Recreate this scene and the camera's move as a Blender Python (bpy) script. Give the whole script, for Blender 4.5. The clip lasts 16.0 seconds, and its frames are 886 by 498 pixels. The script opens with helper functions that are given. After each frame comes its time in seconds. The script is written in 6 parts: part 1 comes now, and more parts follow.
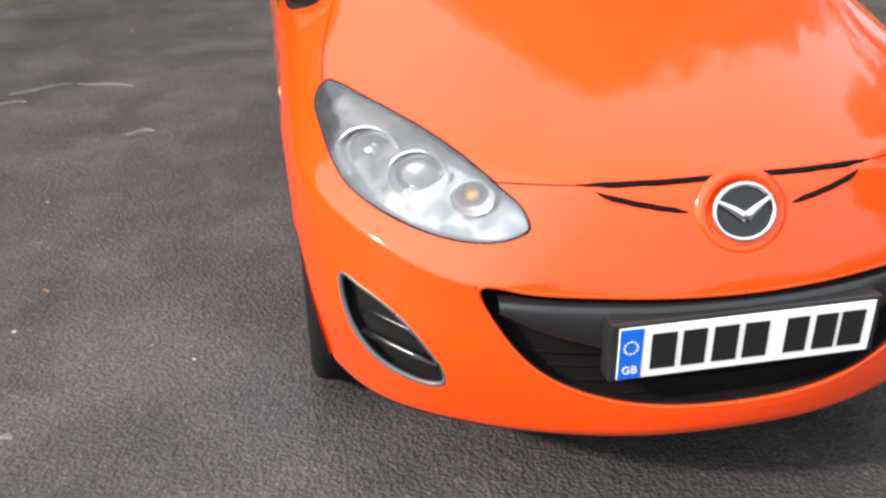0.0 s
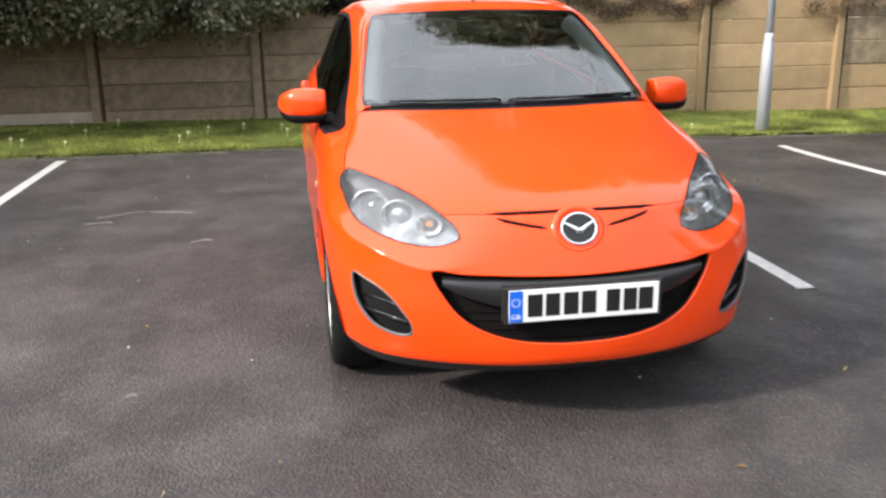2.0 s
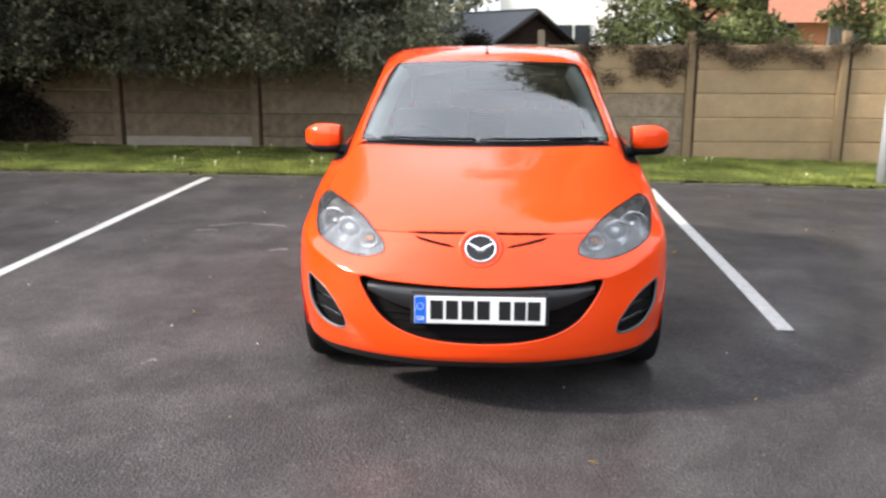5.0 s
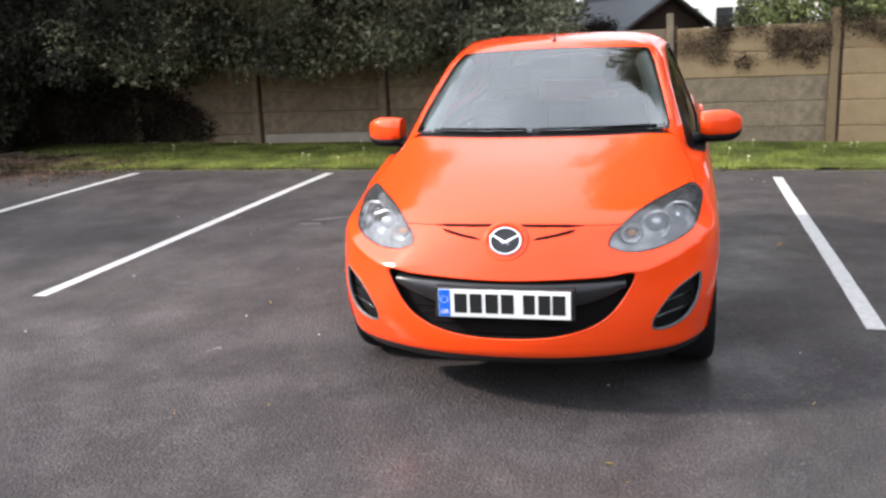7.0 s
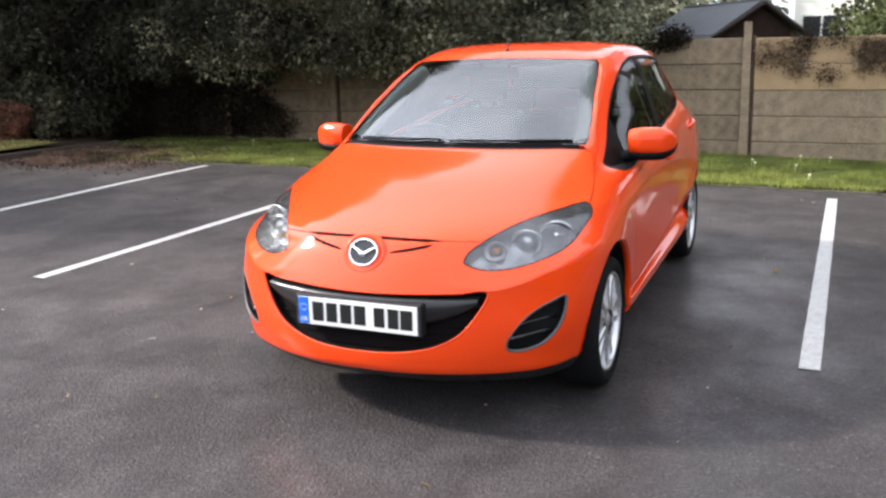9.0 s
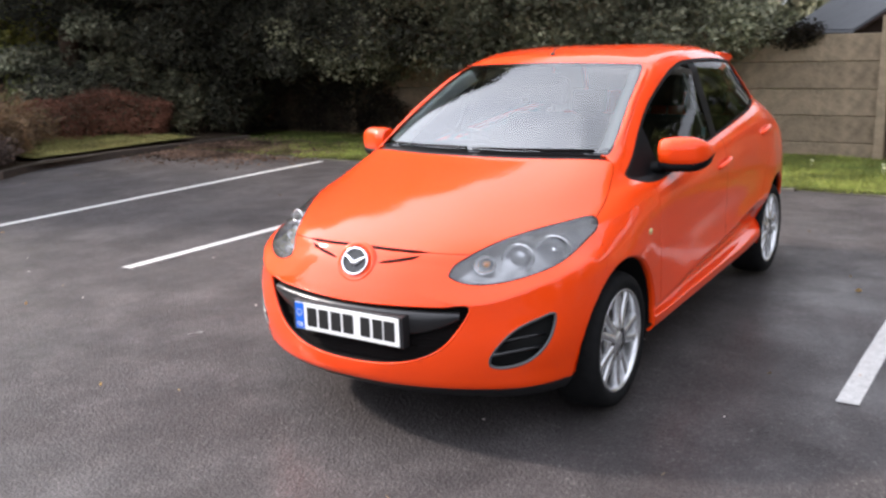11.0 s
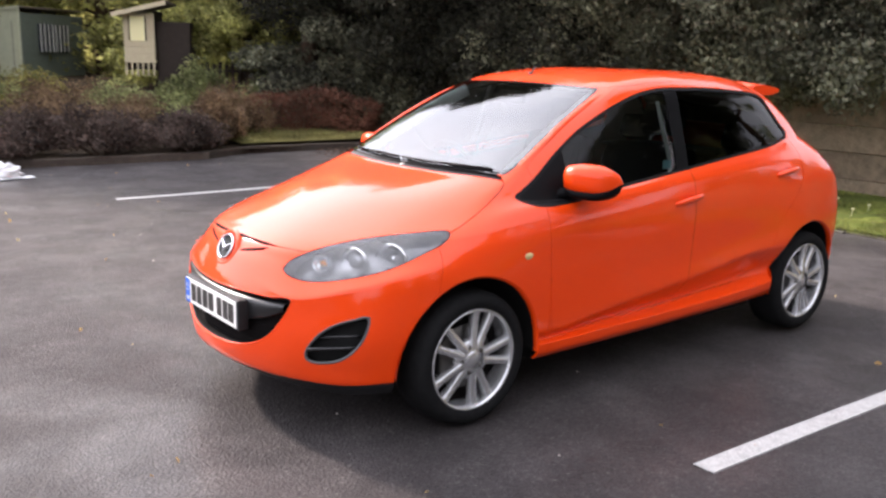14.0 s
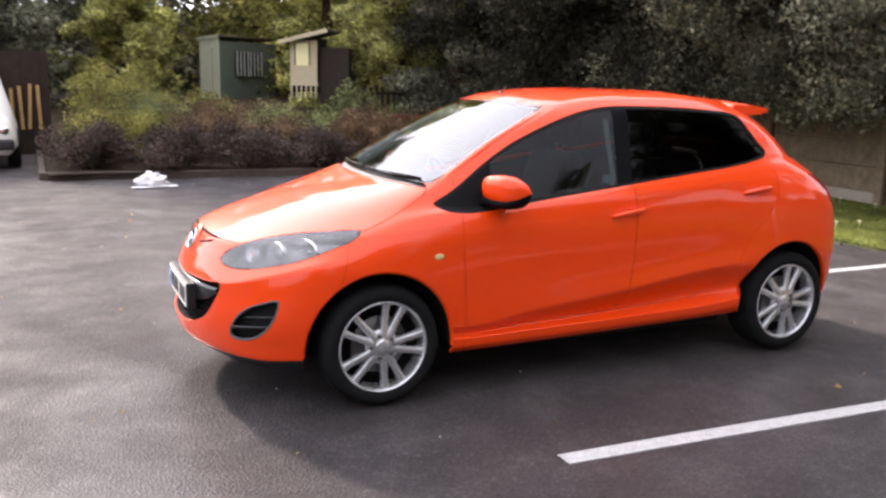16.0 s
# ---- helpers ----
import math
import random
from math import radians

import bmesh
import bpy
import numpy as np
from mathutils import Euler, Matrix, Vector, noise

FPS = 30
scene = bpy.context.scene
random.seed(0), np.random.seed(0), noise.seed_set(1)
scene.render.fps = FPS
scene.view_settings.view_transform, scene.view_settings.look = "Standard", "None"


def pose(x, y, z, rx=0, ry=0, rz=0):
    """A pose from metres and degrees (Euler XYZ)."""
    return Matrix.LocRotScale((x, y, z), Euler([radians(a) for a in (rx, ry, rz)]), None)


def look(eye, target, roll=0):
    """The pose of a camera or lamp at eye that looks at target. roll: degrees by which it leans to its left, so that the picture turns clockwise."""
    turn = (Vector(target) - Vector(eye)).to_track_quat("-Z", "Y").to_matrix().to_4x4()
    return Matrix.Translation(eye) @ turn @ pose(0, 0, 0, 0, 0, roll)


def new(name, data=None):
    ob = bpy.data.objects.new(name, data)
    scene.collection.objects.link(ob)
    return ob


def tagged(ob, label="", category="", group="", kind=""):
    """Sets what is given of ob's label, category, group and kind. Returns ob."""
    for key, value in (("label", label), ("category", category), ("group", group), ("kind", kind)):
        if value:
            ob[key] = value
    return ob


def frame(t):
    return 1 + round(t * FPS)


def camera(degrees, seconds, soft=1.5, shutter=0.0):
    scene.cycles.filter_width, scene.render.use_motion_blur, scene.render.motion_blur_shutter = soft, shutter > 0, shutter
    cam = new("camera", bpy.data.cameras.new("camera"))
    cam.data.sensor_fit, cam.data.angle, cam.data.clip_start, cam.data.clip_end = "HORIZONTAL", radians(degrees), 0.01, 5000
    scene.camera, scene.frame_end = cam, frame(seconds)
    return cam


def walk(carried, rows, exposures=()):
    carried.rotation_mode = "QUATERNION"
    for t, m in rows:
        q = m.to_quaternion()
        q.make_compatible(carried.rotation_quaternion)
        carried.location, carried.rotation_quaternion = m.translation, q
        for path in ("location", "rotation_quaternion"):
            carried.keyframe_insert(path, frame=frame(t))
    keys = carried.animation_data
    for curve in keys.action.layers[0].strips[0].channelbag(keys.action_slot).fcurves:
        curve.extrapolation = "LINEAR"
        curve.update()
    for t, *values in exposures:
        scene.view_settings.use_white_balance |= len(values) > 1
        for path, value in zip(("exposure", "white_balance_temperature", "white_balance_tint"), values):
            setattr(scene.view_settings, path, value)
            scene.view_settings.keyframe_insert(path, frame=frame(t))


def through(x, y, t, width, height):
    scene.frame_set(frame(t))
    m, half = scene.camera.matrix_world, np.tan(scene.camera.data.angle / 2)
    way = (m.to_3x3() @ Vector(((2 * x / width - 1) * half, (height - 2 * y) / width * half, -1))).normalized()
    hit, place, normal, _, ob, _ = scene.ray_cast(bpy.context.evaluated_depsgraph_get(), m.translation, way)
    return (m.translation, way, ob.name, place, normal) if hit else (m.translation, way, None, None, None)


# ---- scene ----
cam = camera(52.8, 16.0, soft=2.5, shutter=0.5)
PATH = [
    (0, (-0.818, -1.325, 1.415), (-0.51, 0.433, 0.512), -1.1),
    (0.5, (-0.854, -1.63, 1.385), (-0.589, 0.204, 0.631), -0.6),
    (1, (-0.921, -2.013, 1.418), (-0.645, -0.148, 0.75), -0.4),
    (1.5, (-0.928, -2.37, 1.425), (-0.591, -0.483, 0.855), 0.4),
    (2, (-0.932, -2.711, 1.46), (-0.612, -0.812, 0.922), -0.9),
    (2.5, (-0.928, -3.019, 1.511), (-0.585, -1.114, 1.005), -1.0),
    (3, (-0.833, -3.216, 1.532), (-0.463, -1.313, 1.038), -2.1),
    (3.5, (-0.616, -3.42, 1.542), (-0.369, -1.502, 1.032), -2.5),
    (4, (-0.418, -3.453, 1.533), (-0.247, -1.52, 1.05), -1.5),
    (4.5, (-0.173, -3.44, 1.531), (-0.18, -1.499, 1.047), 0.8),
    (5, (0.046, -3.401, 1.531), (-0.064, -1.458, 1.072), 0.1),
    (5.2, (0.136, -3.419, 1.536), (-0.047, -1.483, 1.07), -0.4),
    (7.3, (0.716, -3.228, 1.508), (0.184, -1.358, 1.04), -0.9),
    (7.5, (0.821, -3.186, 1.51), (0.234, -1.331, 1.047), 1.1),
    (8, (1.111, -3.09, 1.497), (0.428, -1.259, 1.07), 0.0),
    (8.5, (1.43, -3.01, 1.515), (0.672, -1.212, 1.078), -0.5),
    (8.7, (1.518, -2.971, 1.509), (0.762, -1.175, 1.059), -1.0),
    (10.8, (2.123, -2.625, 1.557), (1.084, -0.975, 1.112), -2.3),
    (11, (2.175, -2.564, 1.553), (1.095, -0.945, 1.094), -1.9),
    (11.5, (2.331, -2.28, 1.517), (1.127, -0.739, 1.096), -0.9),
    (12, (2.497, -2.079, 1.516), (1.25, -0.575, 1.086), -0.9),
    (12.5, (2.721, -1.89, 1.514), (1.377, -0.472, 1.09), -0.1),
    (13, (2.982, -1.754, 1.513), (1.576, -0.399, 1.081), 0.7),
    (13.5, (3.27, -1.675, 1.533), (1.816, -0.375, 1.091), 1.0),
    (14, (3.519, -1.487, 1.534), (1.976, -0.287, 1.11), 1.4),
    (14.5, (3.813, -1.319, 1.538), (2.204, -0.199, 1.145), 0.8),
    (15, (4.098, -1.14, 1.538), (2.436, -0.117, 1.1), 1.6),
    (15.5, (4.324, -0.879, 1.543), (2.602, 0.045, 1.12), 0.8),
    (16, (4.541, -0.636, 1.549), (2.76, 0.188, 1.165), 1.2),
]
walk(cam, [(t, look(eye, target, roll)) for t, eye, target, roll in PATH],
     [(0, .33, 6500, 10), (2.5, .36, 6500, 11), (5, .41, 6380, 12), (8, .44, 6280, 13), (11, .50, 6330, 16), (13, .58, 6500, 19), (16, .62, 6600, 21)])

# ---- light ----
world = bpy.data.worlds.new("sky")
scene.world = world
world.use_nodes = True
wn, wl = world.node_tree.nodes, world.node_tree.links
wn.clear()
SUN_EL, SUN_AZ = 32.0, 255.0   # degrees above the ground; compass turn from +y towards +x
sky = wn.new("ShaderNodeTexSky")
sky.sky_type, sky.sun_disc = "NISHITA", False
sky.sun_elevation, sky.sun_rotation = radians(SUN_EL), radians(SUN_AZ)
sky.dust_density, sky.air_density = 2.0, 1.0
coord = wn.new("ShaderNodeTexCoord")
stretch = wn.new("ShaderNodeMapping")
stretch.inputs["Scale"].default_value = (1.0, 1.0, 2.2)
cloud = wn.new("ShaderNodeTexNoise")
cloud.inputs["Scale"].default_value, cloud.inputs["Detail"].default_value, cloud.inputs["Roughness"].default_value = 2.3, 6.0, 0.55
cover = wn.new("ShaderNodeValToRGB")
cover.color_ramp.elements[0].position, cover.color_ramp.elements[1].position = 0.42, 0.56
cover.color_ramp.elements[0].color, cover.color_ramp.elements[1].color = (0.8, 0.8, 0.8, 1), (1, 1, 1, 1)
shade = wn.new("ShaderNodeMix")
shade.data_type = "RGBA"
shade.inputs["B"].default_value = (9.0, 9.55, 10.25, 1)
# clouds grow brighter towards the veiled sun
az, el = radians(SUN_AZ), radians(SUN_EL)
toward = wn.new("ShaderNodeVectorMath")
toward.operation = "DOT_PRODUCT"
toward.inputs[1].default_value = (math.sin(az) * math.cos(el), math.cos(az) * math.cos(el), math.sin(el))
glow = wn.new("ShaderNodeMapRange")
glow.interpolation_type = "SMOOTHSTEP"
for key, v in zip(("From Min", "From Max", "To Min", "To Max"), (0.5, 1.0, 1.0, 1.95)):
    glow.inputs[key].default_value = v
lit = wn.new("ShaderNodeMix")
lit.data_type, lit.blend_type = "RGBA", "MULTIPLY"
lit.inputs["Factor"].default_value = 1.0
# an overcast sky is brighter overhead than at its foot
split = wn.new("ShaderNodeSeparateXYZ")
zenith = wn.new("ShaderNodeMapRange")
for key, v in zip(("From Min", "From Max", "To Min", "To Max"), (0.0, 1.0, 1.5, 2.1)):
    zenith.inputs[key].default_value = v
lifted = wn.new("ShaderNodeMix")
lifted.data_type, lifted.blend_type = "RGBA", "MULTIPLY"
lifted.inputs["Factor"].default_value = 1.0
back = wn.new("ShaderNodeBackground")
back.inputs["Strength"].default_value = 0.087
out = wn.new("ShaderNodeOutputWorld")
wl.new(coord.outputs["Generated"], stretch.inputs["Vector"])
wl.new(stretch.outputs[0], cloud.inputs["Vector"])
wl.new(cloud.outputs["Fac"], cover.inputs["Fac"])
wl.new(cover.outputs[0], shade.inputs["Factor"])
wl.new(sky.outputs[0], shade.inputs["A"])
wl.new(coord.outputs["Generated"], toward.inputs[0])
wl.new(toward.outputs["Value"], glow.inputs["Value"])
wl.new(shade.outputs["Result"], lit.inputs["A"])
wl.new(glow.outputs[0], lit.inputs["B"])
wl.new(coord.outputs["Generated"], split.inputs[0])
wl.new(split.outputs["Z"], zenith.inputs["Value"])
wl.new(lit.outputs["Result"], lifted.inputs["A"])
wl.new(zenith.outputs[0], lifted.inputs["B"])
wl.new(lifted.outputs["Result"], back.inputs["Color"])
wl.new(back.outputs[0], out.inputs["Surface"])

sun = new("sun", bpy.data.lights.new("sun", "SUN"))
sun.data.energy, sun.data.angle, sun.data.color = 5.0, radians(4), (1.0, 0.91, 0.80)
sun.matrix_world = look(Vector((math.sin(az) * math.cos(el), math.cos(az) * math.cos(el), math.sin(el))) * 40, (0, 0, 0))

# ---- materials ----
def mat(name, color, rough=0.5, metal=0.0, spec=0.5, coat=0.0, vary=(), bump=(), alpha=1.0, trans=0.0, ior=1.5, rand=0.0):
    """A principled material. vary: (scale, amount, colour) layers of noise mixed in; bump: (scale, height) layers; rand: brightness change from object to object."""
    m = bpy.data.materials.new(name)
    m.use_nodes = True
    n, l = m.node_tree.nodes, m.node_tree.links
    p = n["Principled BSDF"]
    p.inputs["Roughness"].default_value, p.inputs["Metallic"].default_value = rough, metal
    p.inputs["Specular IOR Level"].default_value, p.inputs["Coat Weight"].default_value = spec, coat
    p.inputs["Coat Roughness"].default_value = 0.07
    p.inputs["Transmission Weight"].default_value, p.inputs["IOR"].default_value, p.inputs["Alpha"].default_value = trans, ior, alpha
    p.inputs["Base Color"].default_value = (*color, 1)
    tc = n.new("ShaderNodeTexCoord")
    last = None
    for scale, amount, other in vary:
        t = n.new("ShaderNodeTexNoise")
        t.inputs["Scale"].default_value, t.inputs["Detail"].default_value, t.inputs["Roughness"].default_value = scale, 5, 0.6
        l.new(tc.outputs["Object"], t.inputs["Vector"])
        r = n.new("ShaderNodeMapRange")
        r.inputs["From Min"].default_value, r.inputs["From Max"].default_value = 0.4, 0.65
        r.inputs["To Max"].default_value = amount
        l.new(t.outputs["Fac"], r.inputs["Value"])
        x = n.new("ShaderNodeMix")
        x.data_type = "RGBA"
        x.inputs["B"].default_value = (*other, 1)
        l.new(r.outputs[0], x.inputs["Factor"])
        if last:
            l.new(last, x.inputs["A"])
        else:
            x.inputs["A"].default_value = (*color, 1)
        last = x.outputs["Result"]
    if rand:
        o = n.new("ShaderNodeObjectInfo")
        r = n.new("ShaderNodeMapRange")
        r.inputs["To Min"].default_value, r.inputs["To Max"].default_value = 1 - rand, 1 + rand
        l.new(o.outputs["Random"], r.inputs["Value"])
        h = n.new("ShaderNodeHueSaturation")
        l.new(r.outputs[0], h.inputs["Value"])
        if last:
            l.new(last, h.inputs["Color"])
        else:
            h.inputs["Color"].default_value = (*color, 1)
        last = h.outputs[0]
    if last:
        l.new(last, p.inputs["Base Color"])
    prev = None
    for scale, height in bump:
        t = n.new("ShaderNodeTexNoise")
        t.inputs["Scale"].default_value, t.inputs["Detail"].default_value = scale, 4
        l.new(tc.outputs["Object"], t.inputs["Vector"])
        b = n.new("ShaderNodeBump")
        b.inputs["Strength"].default_value, b.inputs["Distance"].default_value = 1.0, height
        l.new(t.outputs["Fac"], b.inputs["Height"])
        if prev:
            l.new(prev, b.inputs["Normal"])
        prev = b.outputs[0]
    if prev:
        l.new(prev, p.inputs["Normal"])
    return m


PAINT = mat("orange paint", (0.86, 0.057, 0.0008), 0.5, 0.0, 0.1, 1.0)
PAINT.node_tree.nodes["Principled BSDF"].inputs["Coat IOR"].default_value = 1.45
BLACK = mat("black plastic", (0.012, 0.012, 0.013), 0.42, 0, 0.5, vary=((60, 0.4, (0.025, 0.025, 0.026)),))
SEAL = mat("black rubber seal", (0.005, 0.005, 0.0055), 0.7, 0, 0.2)
GAP = mat("dark gap", (0.006, 0.005, 0.005), 0.9, 0, 0.1)
GLOSS = mat("gloss black", (0.01, 0.01, 0.011), 0.12, 0, 0.5)
TYRE = mat("tyre rubber", (0.010, 0.010, 0.0105), 0.85, 0, 0.08, vary=((40, 0.5, (0.016, 0.016, 0.016)),))
ALLOY = mat("silver alloy", (0.66, 0.66, 0.67), 0.24, 0.75, vary=((9, .5, (.50, .50, .51)),))
REFLECTOR = mat("aluminised reflector", (0.93, 0.94, 0.96), 0.20, 0.80, bump=((45, .004),))
PILLAR = mat("black pillar film", (0.005, 0.005, 0.0055), 0.45, 0, 0.06)
TICKET = mat("pale blue card", (0.25, 0.52, 0.58), 0.5)
CHROME = mat("chrome", (0.8, 0.8, 0.82), 0.08, 1.0)
STEEL = mat("brake steel", (0.10, 0.095, 0.09), 0.4, 0.9)
WHITE = mat("white reflective sheet", (0.78, 0.78, 0.76), 0.35, 0, 0.4)
BLUE = mat("blue band", (0.005, 0.12, 0.62), 0.35)
INK = mat("black lettering", (0.01, 0.01, 0.01), 0.4)
PALETRIM = mat("pale pillar trim", (.78, .79, .77), .6, vary=((30, .3, (.70, .71, .69)),))
GREYTRIM = mat("grey trim", (0.52, 0.52, 0.49), 0.6, vary=((30, 0.4, (0.44, 0.44, 0.42)),))
CLOTH = mat("dark seat cloth", (0.022, 0.022, 0.025), 0.9, 0, 0.2, vary=((80, 0.5, (0.045, 0.045, 0.05)),), bump=((300, 0.001),))
DASH = mat("dark dashboard", (0.018, 0.018, 0.02), 0.6, 0, 0.3, bump=((400, 0.0006),))
# pale and dark mottling in the colour imitates broken chrome reflections
LAMPGREY = mat("lamp housing", (0.20, 0.204, 0.212), 0.18, 0.55, vary=((9, 0.8, (0.60, 0.61, 0.63)), (26, .7, (.035, .036, .04))), bump=((9, 0.006),))
PROJECTOR = mat("projector glass", (0.45, 0.46, 0.48), 0.06, 0.6)
FOGTRIM = mat("satin grey plastic", (0.085, 0.085, 0.087), 0.36, 0, 0.5)
SATIN = mat("satin black plastic", (0.014, 0.014, 0.015), 0.28, 0, 0.5)
AMBER = mat("amber bulb", (0.75, 0.26, 0.03), 0.3)
REDLENS = mat("red lamp lens", (0.50, 0.018, 0.008), 0.12, 0, 0.6, 0.5)
LINER = mat("wheel arch liner", (0.009, 0.009, 0.009), 0.95, 0, 0.15)


def pane(name, tint, ior, rough=0.02, haze=0.0):
    """A thin pane: clear with a tint, glossy by Fresnel, and milky by haze."""
    m = bpy.data.materials.new(name)
    m.use_nodes = True
    n, l = m.node_tree.nodes, m.node_tree.links
    n.clear()
    o, x, t, g, f = (n.new(k) for k in ("ShaderNodeOutputMaterial", "ShaderNodeMixShader", "ShaderNodeBsdfTransparent", "ShaderNodeBsdfGlossy", "ShaderNodeFresnel"))
    t.inputs["Color"].default_value = (*tint, 1)
    g.inputs["Roughness"].default_value, f.inputs["IOR"].default_value = rough, ior
    l.new(f.outputs[0], x.inputs[0])
    clear = t.outputs[0]
    if haze:
        d, y = n.new("ShaderNodeBsdfDiffuse"), n.new("ShaderNodeMixShader")
        d.inputs["Color"].default_value, y.inputs[0].default_value = (.85, .86, .88, 1), haze
        l.new(clear, y.inputs[1])
        l.new(d.outputs[0], y.inputs[2])
        clear = y.outputs[0]
    l.new(clear, x.inputs[1])
    l.new(g.outputs[0], x.inputs[2])
    l.new(x.outputs[0], o.inputs["Surface"])
    return m


SCREEN = pane("windscreen glass", (0.84, 0.90, 0.88), 2.6)
FRONTGLASS = pane("light side glass", (0.38, 0.42, 0.405), 1.36)
GLASS = pane("tinted side glass", (0.09, 0.105, 0.10), 1.23)
LENS = pane("clear lamp lens", (0.97, 0.975, 0.98), 1.70, haze=.045)

# ---- setting ----
def part(name, bm, material, parent=None, label=""):
    """Links a bmesh as one mesh object, under a thing or part if one is given."""
    me = bpy.data.meshes.new(name)
    bm.to_mesh(me)
    bm.free()
    if "slope" in me.attributes:
        known = np.zeros(3 * len(me.vertices), np.float32)
        me.attributes["slope"].data.foreach_get("vector", known)
        known = known.reshape(-1, 3)
        own = np.zeros(3 * len(me.vertices), np.float32)
        me.vertex_normals.foreach_get("vector", own)
        known = np.where(np.linalg.norm(known, axis=1, keepdims=True) > .5, known, own.reshape(-1, 3))
        me.normals_split_custom_set_from_vertices(known.tolist())
        me.attributes.remove(me.attributes["slope"])
    for m in material if isinstance(material, (list, tuple)) else (material,):
        me.materials.append(m)
    ob = new(name, me)
    ob.parent = parent
    if label:
        ob["label"] = label
    return ob


def thing(name, label, category, place=(0, 0, 0), turn=0.0, group="", kind=""):
    """An empty at the base of a thing, which parents its parts."""
    ob = new(name)
    ob.matrix_basis = pose(*place, 0, 0, turn)
    ob.empty_display_size = 0.1
    return tagged(ob, label, category, group, kind)


def mesh_bm(verts, faces, smooth=False):
    bm = bmesh.new()
    vs = [bm.verts.new(v) for v in verts]
    for f in faces:
        try:
            bm.faces.new([vs[i] for i in f]).smooth = smooth
        except ValueError:
            pass
    return bm


def box_bm(lo, hi, bevel=0.0, bm=None, m=None):
    """A box from corner to corner, with bevelled edges, added to bm if given."""
    b = bmesh.new()
    bmesh.ops.create_cube(b, size=1.0)
    lo, hi = Vector(lo), Vector(hi)
    for v in b.verts:
        v.co = Vector([(lo[k] + hi[k]) / 2 + v.co[k] * (hi[k] - lo[k]) for k in range(3)])
    if bevel:
        bmesh.ops.bevel(b, geom=b.edges[:], offset=bevel, segments=2, affect="EDGES", profile=0.6)
    if m:
        b.transform(m)
    if bm is None:
        return b
    me = bpy.data.meshes.new("tmp")
    b.to_mesh(me)
    b.free()
    bm.from_mesh(me)
    bpy.data.meshes.remove(me)
    return bm


def tube_bm(points, radius, sides=8, bm=None, cap=True):
    """A round bar along points; radius may be one number or one for each point."""
    bm = bm or bmesh.new()
    pts = [Vector(p) for p in points]
    radii = [float(r) for r in radius] if isinstance(radius, (list, tuple)) else [float(radius)] * len(pts)
    rings = []
    for i, p in enumerate(pts):
        d = (pts[min(i + 1, len(pts) - 1)] - pts[max(i - 1, 0)]).normalized()
        a = d.orthogonal().normalized() if i == 0 else (a0 - d * a0.dot(d)).normalized()
        a0 = a
        b = d.cross(a)
        rings.append([bm.verts.new(p + radii[i] * (a * math.cos(2 * math.pi * k / sides) + b * math.sin(2 * math.pi * k / sides))) for k in range(sides)])
    for r, s in zip(rings, rings[1:]):
        for k in range(sides):
            bm.faces.new((r[k], r[(k + 1) % sides], s[(k + 1) % sides], s[k])).smooth = True
    if cap:
        bm.faces.new(rings[0][::-1])
        bm.faces.new(rings[-1])
    return bm


def rise(x, y):
    """Height of the ground, which tips a little across the far end of the bays."""
    t = min(max((y - 1.5) / 4.5, 0.0), 1.0)
    return -(0.022 if x > 0 else 0.006) * min(max(x, -7.0), 7.0) * t * t * (3 - 2 * t)


KERB_Y, FENCE_Y, BED_X = 6.62, 9.0, -8.65


def leaf_mesh(name, place, size, bend, material, parent=None, label="", aspect=0.5, droop=0.0):
    """One mesh of many small bent leaves at the given places (n x 3), with sizes (n)."""
    rng = np.random.default_rng(len(place) + int(1000 * bend))
    n = len(place)
    d = rng.normal(size=(n, 3))
    d[:, 2] -= droop
    d /= np.linalg.norm(d, axis=1, keepdims=True)
    e = np.cross(d, rng.normal(size=(n, 3)))
    e /= np.linalg.norm(e, axis=1, keepdims=True)
    up = np.cross(d, e)
    s = np.asarray(size).reshape(-1, 1)
    mid = place + d * s * .5 + up * s * bend
    v = np.stack([place, mid + e * s * aspect * .5, place + d * s, mid - e * s * aspect * .5], 1).reshape(-1, 3)
    me = bpy.data.meshes.new(name)
    me.vertices.add(4 * n)
    me.vertices.foreach_set("co", v.astype(np.float32).ravel())
    me.loops.add(4 * n)
    me.loops.foreach_set("vertex_index", np.arange(4 * n, dtype=np.int32))
    me.polygons.add(n)
    me.polygons.foreach_set("loop_start", np.arange(0, 4 * n, 4, dtype=np.int32))
    me.update(calc_edges=True)
    me.materials.append(material)
    ob = new(name, me)
    ob.parent = parent
    if label:
        ob["label"] = label
    return ob


def clump_points(rng, blobs, n, fill=0.35):
    """Places in the outer parts of many ball-like clumps (x, y, z, rx, ry, rz), denser where a clump is larger, with gaps."""
    b = np.array(blobs, float)
    w = b[:, 3] * b[:, 4] * b[:, 5]
    w = w ** .75
    pick = rng.choice(len(b), n, p=w / w.sum())
    d = rng.normal(size=(n, 3))
    d /= np.linalg.norm(d, axis=1, keepdims=True)
    r = (fill + (1 - fill) * rng.random(n)) ** .5
    r *= 1 + .16 * np.sin(d[:, 0] * 7 + pick) * np.sin(d[:, 1] * 6 + 2 * pick) + .12 * np.sin(d[:, 2] * 9 + 3 * pick)
    return b[pick, :3] + d * b[pick, 3:] * r[:, None]


